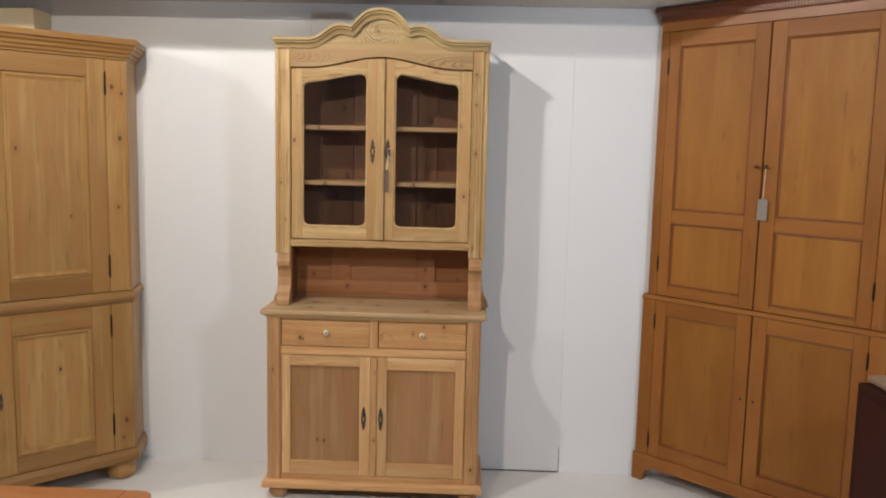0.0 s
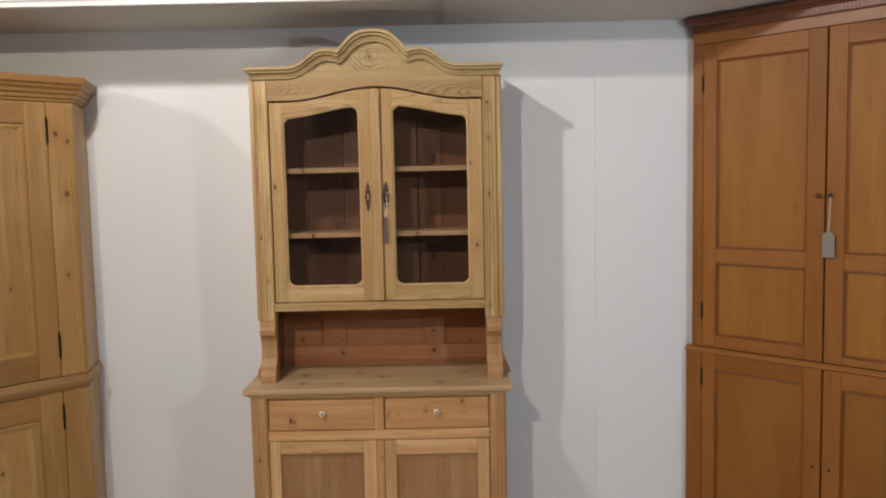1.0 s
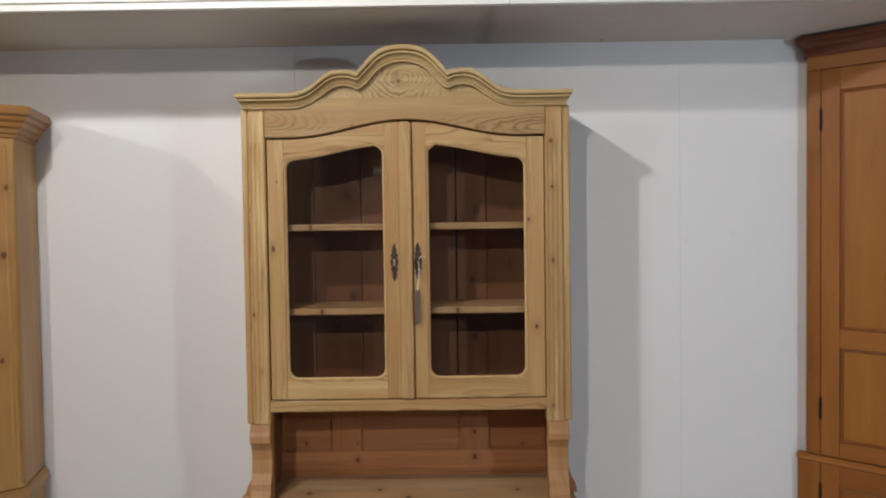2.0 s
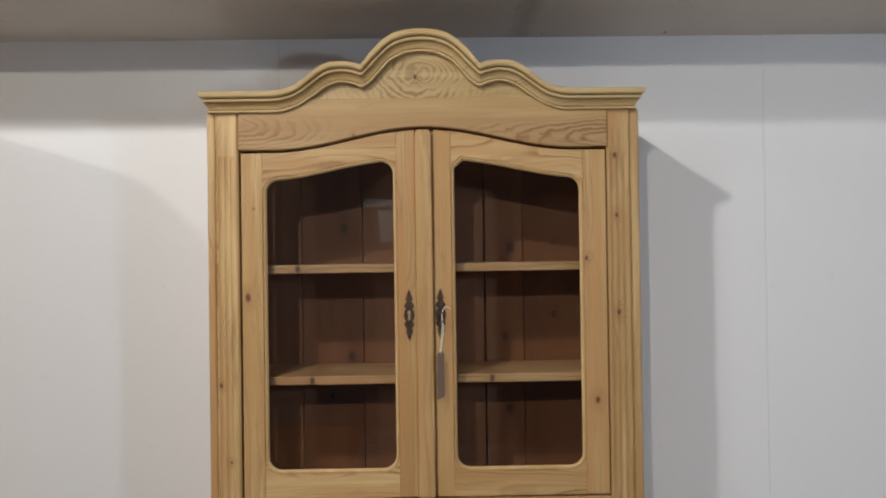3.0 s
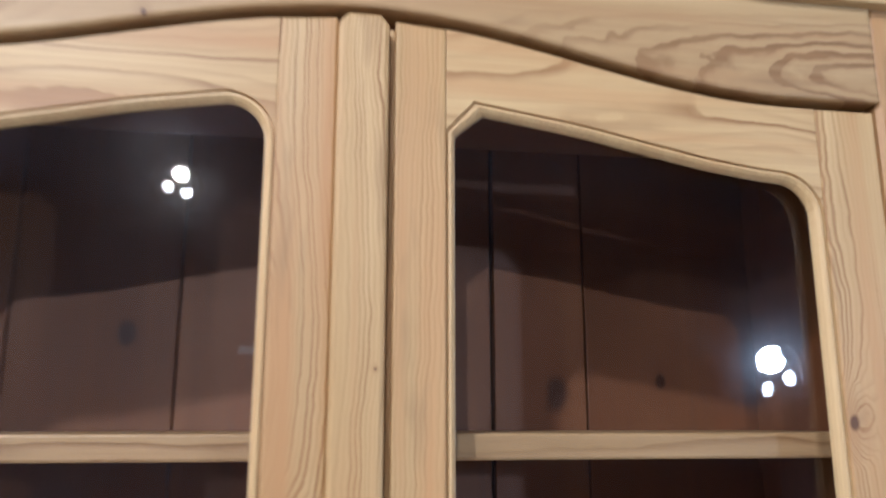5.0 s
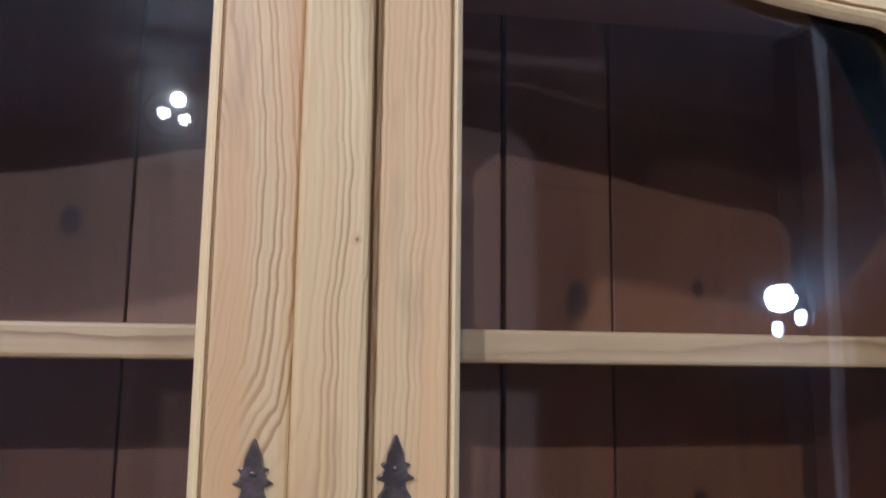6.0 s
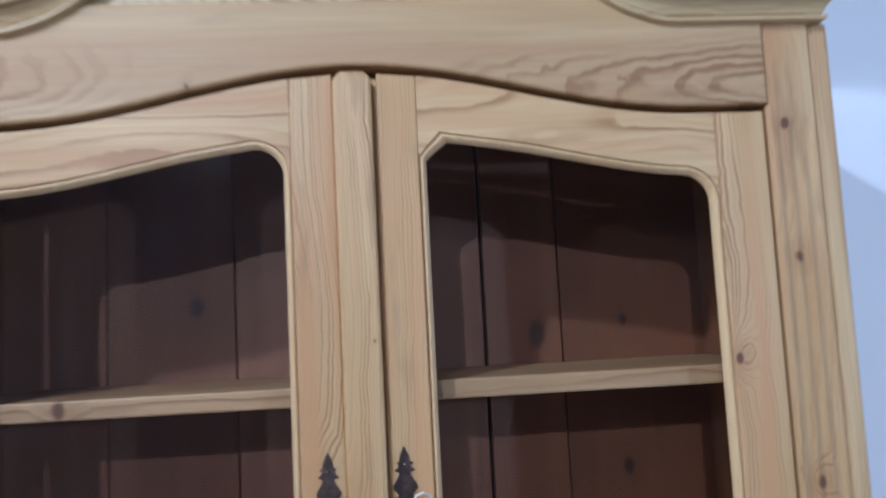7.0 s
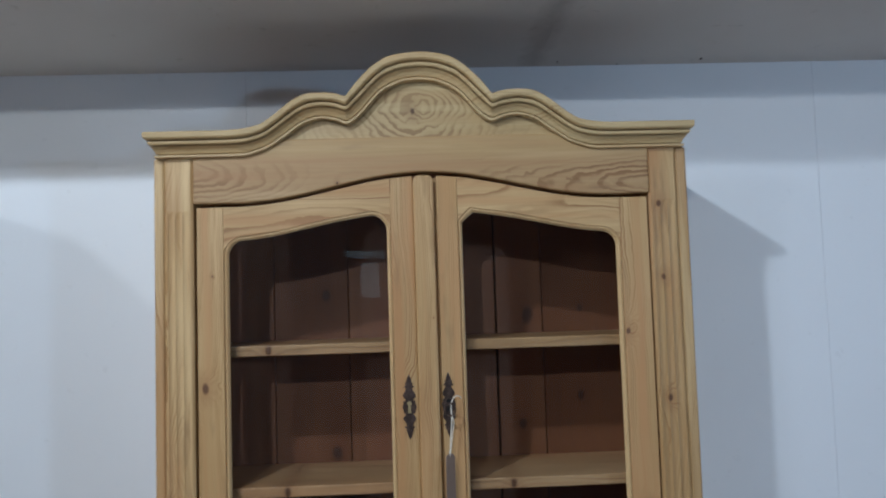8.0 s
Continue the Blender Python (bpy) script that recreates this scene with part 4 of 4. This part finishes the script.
def left_cupboard():
    c = thing("corner_cupboard", "golden stripped pine corner cupboard on bun feet", "cupboard", (-1.453, -0.175, 0.0), 45)
    end, du, dv = 0.363, 0.120, 0.195
    plan = [(-end, 0.022), (end, 0.022), (end + du, 0.022 + dv), (end, 0.34), (-end, 0.34), (-end - du, 0.022 + dv)]
    part("body", slab(plan, 0.14, 2.09), gold_up, c)
    path = [(-end - du, dv, -0.88, -0.47), (-end, 0.0, -0.6, -1), (end, 0.0, 0.6, -1), (end + du, dv, 0.88, -0.47)]
    part("cornice", sweep(path, ((-0.02, 2.012), (0.004, 2.012), (0.006, 2.022), (0.013, 2.026), (0.015, 2.038), (0.024, 2.044), (0.027, 2.056), (0.037, 2.064), (0.040, 2.074),
                                 (0.050, 2.080), (0.052, 2.098), (0.048, 2.105), (-0.06, 2.105))), gold_across, c, "stepped pine cornice")
    part("top", slab([(-end - 0.02, -0.03), (end + 0.02, -0.03), (end + du, dv), (end, 0.34), (-end, 0.34), (-end - du, dv)], 2.0905, 2.1045), gold_across, c)
    part("waist_mould", sweep(path, ((-0.02, 0.878), (0.003, 0.880), (0.006, 0.889), (0.013, 0.895), (0.016, 0.908), (0.013, 0.920), (0.007, 0.926), (0.004, 0.934), (-0.02, 0.936))), gold_across, c)
    part("plinth", sweep(path, ((-0.03, 0.095), (0.017, 0.095), (0.017, 0.128), (0.010, 0.142), (0.003, 0.152), (-0.02, 0.154))), gold_across, c)
    part("base_board", slab([(-end, 0.0), (end, 0.0), (end + du, dv), (end, 0.34), (-end, 0.34), (-end - du, dv)], 0.0955, 0.139), gold_across, c)
    for s in (-1, 1):
        a, b = sorted((s * 0.262, s * end))
        part("post", box(a, b, 0.0, 0.022, 0.936, 2.0115), gold_up, c, bevel=0.003)
        part("post", box(a, b, 0.0, 0.022, 0.154, 0.8775), gold_up, c, bevel=0.003)
        q = [(s * end, 0.0), (s * (end + du), dv), (s * (end + du), dv + 0.022), (s * end, 0.0225)]
        part("side_return", slab(q, 0.936, 2.0115), gold_up, c, bevel=0.002)
        part("side_return", slab(q, 0.154, 0.8775), gold_up, c, bevel=0.002)
        for k in (0.35, 0.65):
            part("reed", lathe(((0.0045, 0.95), (0.0045, 1.99)), (s * (end - 0.028 + 0.02 * (k > 0.5)), 0.0, 0.0), "z", 8), gold_up, c)
    upper = field_door(c, -0.2595, 0.2595, 0.938, 2.009, ((1.026, 1.926),), (0.090, 0.080), gold_across, gold_up, 0.002, mould=0.028)
    lower = field_door(c, -0.2595, 0.2595, 0.156, 0.876, ((0.228, 0.782),), (0.090, 0.085), gold_across, gold_up, 0.002, mould=0.028)
    for z in (1.90, 1.06):
        hinge(upper, 0.2605, -0.003, z, 0.09)
    for z in (0.775, 0.29):
        hinge(lower, 0.2605, -0.003, z, 0.09)
    escutcheon(lower, -0.222, -0.002, 0.498, 0.7)
    part("knob", lathe(((0.005, 0.0), (0.006, 0.012), (0.014, 0.02), (0.012, 0.03)), (-0.222, -0.002, 1.46), "y", 16), gold_up, upper, smooth=True)
    for u, y in ((end - 0.05, 0.055), (-end + 0.05, 0.055), (0.0, 0.24)):
        part("foot", lathe(((0.035, 0.0), (0.058, 0.014), (0.068, 0.040), (0.060, 0.070), (0.042, 0.086), (0.05, 0.095)), (u, y, 0.0)), gold_up, c, "turned bun foot", smooth=True)
    return c


def right_cupboard():
    c = thing("corner_cupboard", "tall reddish-brown corner cupboard with four panelled doors and dentil cornice", "cupboard", (1.684, -0.099, 0.0), -45)
    end, low = 0.536, 0.562
    plan = [(-end, 0.022), (end, 0.022), (end + 0.012, 0.04), (0.10, 0.52), (-0.10, 0.52), (-end - 0.012, 0.04)]
    part("body", slab(plan, 0.10, 2.30), red_up, c)
    path = [(-end - 0.014, 0.034, -1, 0), (-end, 0.0, -0.7, -1), (end, 0.0, 0.7, -1), (end + 0.014, 0.034, 1, 0)]
    wide = [(-low - 0.014, 0.026, -1, 0), (-low, -0.004, -0.7, -1), (low, -0.004, 0.7, -1), (low + 0.014, 0.026, 1, 0)]
    part("frieze", box(-end, end, 0.0, 0.022, 2.213, 2.262), red_mid, c, bevel=0.001)
    part("cornice", sweep(path, ((-0.02, 2.255), (0.004, 2.255), (0.007, 2.262), (0.007, 2.286), (0.012, 2.290), (0.018, 2.296), (0.030, 2.302), (0.034, 2.310), (0.034, 2.318), (-0.05, 2.318))), red_dark, c, "dark moulded cornice")
    part("top", slab(plan, 2.3005, 2.317), red_dark, c)
    # dentils further left are left out, in place of the shadow that hides them
    dentil = part("dentil", box(-0.150, -0.1435, -0.0115, -0.0065, 2.2685, 2.2825), red_mid, c)
    for k in range(1, 50):
        ob = new("dentil", dentil.data)
        ob.parent = c
        ob.location = (0.0137 * k, 0.0, 0.0)
    for s in (-1, 1):
        a, b = sorted((s * 0.4925, s * end))
        part("post", box(a, b, 0.0, 0.022, 0.955, 2.2125), red_up, c, bevel=0.003)
        a, b = sorted((s * 0.4925, s * low))
        part("post", box(a, b, -0.002, 0.022, 0.10, 0.929), red_up, c, bevel=0.003)
        q = [(s * end, 0.0), (s * (end + 0.014), 0.034), (s * (end + 0.010), 0.042), (s * end, 0.0225)]
        part("side_return", slab(q, 0.955, 2.2545), red_up, c)
        q = [(s * low, -0.002), (s * (low + 0.012), 0.022), (s * (low + 0.004), 0.03), (s * low, 0.0225)]
        part("side_return", slab(q, 0.10, 0.929), red_up, c)
    part("waist_mould", sweep(wide, ((-0.06, 0.9295), (-0.001, 0.9295), (0.003, 0.933), (0.004, 0.938), (0.003, 0.943), (-0.001, 0.946), (-0.003, 0.9462), (-0.003, 0.952), (-0.06, 0.9545))), red_across, c)
    for s in (-1, 1):
        a, b = (-0.4905, -0.0035) if s < 0 else (0.0035, 0.4905)
        o, i = (0.058, 0.066)
        style = (o, i) if s < 0 else (i, o)
        upper = field_door(c, a, b, 0.957, 2.2105, ((0.985 if s > 0 else 1.008, 1.312), (1.374, 2.140)), style, red_across, red_up, 0.001, mould=0.010, panel_mat=red_panel, bead_mat=red_quirk)
        lower = field_door(c, a, b, 0.142, 0.928, ((0.208, 0.862),), style, red_across, red_up, 0.001, mould=0.010, panel_mat=red_panel, bead_mat=red_quirk)
        for z in (2.05, 1.11):
            hinge(upper, s * 0.4915, -0.002, z, 0.06)
        for z in (0.825, 0.22):
            hinge(lower, s * 0.4915, -0.002, z, 0.06)
        part("keyhole", plate(arc(s * 0.030, 0.542, 0.006, 0, 360, 12)[:-1], -0.0022, -0.0008), void_black, lower)
        part("knob", lathe(((0.004, 0.0), (0.0045, 0.008), (0.009, 0.014), (0.008, 0.022), (0.003, 0.025)), (s * 0.022, -0.001, 1.592), "y", 16), dark_iron if s > 0 else red_dark, upper, smooth=True)
    part("gap_strip", box(-0.006, 0.006, 0.0195, 0.0218, 0.15, 2.208), void_black, c)
    # shaped apron with bracket feet
    end = 0.572
    apron = [(-end, 0.0), (-end + 0.055, 0.0), (-end + 0.062, 0.03), (-end + 0.075, 0.055), (-end + 0.10, 0.072), (-end + 0.15, 0.078), (-end + 0.17, 0.070), (-end + 0.19, 0.080)]
    apron += [(-u, z) for u, z in apron[::-1]] + [(end, 0.1405), (-end, 0.1405)]
    part("apron", plate(apron, -0.008, 0.021), red_across, c, "shaped apron with bracket feet", bevel=0.002)
    for s in (-1, 1):
        q = [(s * end, -0.008), (s * (end + 0.012), 0.010), (s * (end + 0.006), 0.022), (s * end, 0.0215)]
        part("foot", slab(q, 0.0, 0.12), red_up, c, bevel=0.002)
    part("rear_foot", box(-0.06, 0.06, 0.42, 0.50, 0.0, 0.0995), red_dark, c)
    return c


left_cupboard()
right_cupboard()

TAG2 = thing("price_tag", "pale grey card tag on white string on the cupboard knob", "tag", (1.684 + 0.022 * 0.7071 - 0.022 * 0.7071, -0.099 - 0.022 * 0.7071 - 0.022 * 0.7071, 1.36), -45)
part("string", tube([(0.002, 0.003, 0.232), (0.003, 0.0, 0.225), (0.001, 0.0, 0.17), (-0.002, 0.003, 0.12), (-0.004, 0.005, 0.095)], 0.0013, 6), string_white, TAG2)
part("card", plate([(-0.026, 0.0), (0.018, 0.0), (0.018, 0.084), (0.010, 0.094), (-0.016, 0.094), (-0.026, 0.086)], 0.006, 0.0074), tag_card, TAG2)

# cream box on top of the pine cupboard
BOX = thing("storage_box", "cream board box with metal clasp standing on the cupboard", "box", (-1.835, 0.10, 2.105))
part("case", box(-0.115, 0.165, 0.06, 0.215, 0.0, 0.150), cream_card, BOX, bevel=0.003)
part("clasp", tube([(0.13, 0.1, 0.150), (0.132, 0.1, 0.160), (0.145, 0.1, 0.164), (0.157, 0.1, 0.160), (0.158, 0.1, 0.150)], 0.003), steel, BOX)


# ---- the table in the foreground ----
def table():
    t = thing("table", "orange-brown wooden table with rounded corners and cleated end", "table", (-0.955, -2.145, 0.0))
    r = 0.035
    hx, hy = 0.585, 0.42
    corner = lambda cx, cy, a0: [(cx + r * math.cos(radians(a0 + 90 * i / 6)), cy + r * math.sin(radians(a0 + 90 * i / 6))) for i in range(7)]
    end = 0.075
    part("tabletop", slab([(-hx + end, -hy), (hx - end, -hy), (hx - end, hy), (-hx + end, hy)], 0.725, 0.752), table_wood, t, bevel=0.003)
    cleat = wood("cleat_wood", "y", (0.44, 0.18, 0.058), (0.30, 0.105, 0.03), ring=0.012, contrast=0.5, knots=0.1, rough=0.35)
    part("cleat", slab([(hx - end + 0.0008, -hy)] + corner(hx - r, -hy + r, -90) + corner(hx - r, hy - r, 0) + [(hx - end + 0.0008, hy)], 0.725, 0.752), cleat, t, bevel=0.004)
    part("cleat", slab([(-hx + end - 0.0008, hy)] + corner(-hx + r, hy - r, 90) + corner(-hx + r, -hy + r, 180) + [(-hx + end - 0.0008, -hy)], 0.725, 0.752), cleat, t, bevel=0.004)
    for s in (-1, 1):
        part("apron", box(-hx + 0.09, hx - 0.09, s * (hy - 0.06) - 0.011, s * (hy - 0.06) + 0.011, 0.62, 0.7245), table_wood, t)
        part("apron", box(s * (hx - 0.085) - 0.011, s * (hx - 0.085) + 0.011, -hy + 0.05, hy - 0.05, 0.62, 0.7245), table_wood, t)
        for q in (-1, 1):
            part("leg", lathe(((0.018, 0.0), (0.024, 0.03), (0.030, 0.35), (0.034, 0.52), (0.022, 0.55), (0.036, 0.58), (0.036, 0.7245)), (s * (hx - 0.085), q * (hy - 0.06), 0.0), "z", 16), table_wood, t, smooth=True)


def chest():
    t = thing("chest", "very dark mahogany chest with pale stone top", "chest", (1.985, -1.17, 0.0))
    part("body", box(-0.175, 0.135, -0.34, 0.34, 0.06, 0.845), mahogany, t, bevel=0.004)
    part("top", box(-0.14, 0.14, -0.345, 0.35, 0.8455, 0.872), pale_stone, t, "pale stone top with rounded edge", bevel=0.009, segments=3)
    part("base_mould", box(-0.185, 0.138, -0.355, 0.355, 0.0, 0.0595), mahogany, t, bevel=0.006)
    part("back_panel", box(-0.1775, -0.1755, -0.30, 0.30, 0.10, 0.81), mahogany, t, bevel=0.0008)


table()
chest()


# ---- lamps ----
def spot_lamp(at, drop, bulbs, bulb_mat, label, turn=0.0, wall=False):
    t = thing("spot_lamp", label, "lamp", at, turn, group="spot lamps of the shop")
    if wall:
        part("wall_plate", lathe(((0.055, 0.0), (0.055, 0.016), (0.02, 0.022)), (0, 0, 0), "y", 24), steel, t, smooth=False)
        part("arm", tube([(0, 0, 0), (0, -0.04, 0.0), (0, -0.06, -0.004)], 0.009), steel, t)
    else:
        part("ceiling_plate", lathe(((0.055, drop - 0.02), (0.055, drop)), (0, 0, 0), "z", 24), steel, t)
        part("stem", lathe(((0.008, 0.02), (0.008, drop - 0.02)), (0, 0, 0), "z", 12), steel, t)
    ring = [(0.13 * math.cos(a), -0.03 if not wall else -0.062, 0.13 * math.sin(a)) for a in (2 * math.pi * i / 32 for i in range(33))]
    part("ring", tube(ring, 0.012 if wall else 0.008), dark_iron, t)
    for bx, bz in bulbs:
        y = -0.03 if not wall else -0.062
        part("holder", lathe(((0.016, -0.02), (0.030, 0.0), (0.039, 0.012)), (bx, y, bz), "y", 16), steel, t)
        part("bulb", lathe(((0.031, 0.0125), (0.029, 0.020), (0.017, 0.027), (0.003, 0.029)), (bx, y, bz), "y", 16), bulb_mat, t, "glowing LED bulb", smooth=True)


TRIO = ((-0.030, 0.058), (0.040, -0.012), (-0.058, -0.040))
spot_lamp(SPOT_A, TOP_Z - SPOT_A[2], TRIO, warm_bulb, "ceiling spot lamp with three warm LED bulbs", 170)
spot_lamp(SPOT_B, TOP_Z - SPOT_B[2], TRIO, warm_bulb, "ceiling spot lamp with three warm LED bulbs", 180)
spot_lamp(SPOT_D, TOP_Z - SPOT_D[2], TRIO, warm_bulb, "ceiling spot lamp with three warm LED bulbs", 80)
# fixture made up to go with the fill lamp out of view
spot_lamp((-3.2, -3.75, 2.80), TOP_Z - 2.80, TRIO, warm_bulb, "added ceiling spot lamp at the unseen fill light", 90)
spot_lamp((RIGHT_X - 0.002, SPOT_C[1], SPOT_C[2]), 0.0, ((0.02, 0.085), (-0.055, -0.022), (0.085, -0.058)), cool_bulb, "wall spot lamp with three cool LED bulbs", -90, True)

# ---- window in the far wall of the shop ----
daylight = glow("window_daylight", (0.80, 0.95, 0.92), 0.62)
WINDOW = tagged(link("window_1", box(-0.62, -0.22, FRONT_Y + 0.001, FRONT_Y + 0.012, 1.66, 2.16), dim_wall), "small grey-framed window in the far wall", "window", kind="structure")
part("pane", box(-0.60, -0.25, FRONT_Y + 0.012, FRONT_Y + 0.016, 2.06, 2.13), daylight, WINDOW)
part("pane", box(-0.46, -0.31, FRONT_Y + 0.012, FRONT_Y + 0.016, 1.72, 2.02), daylight, WINDOW)
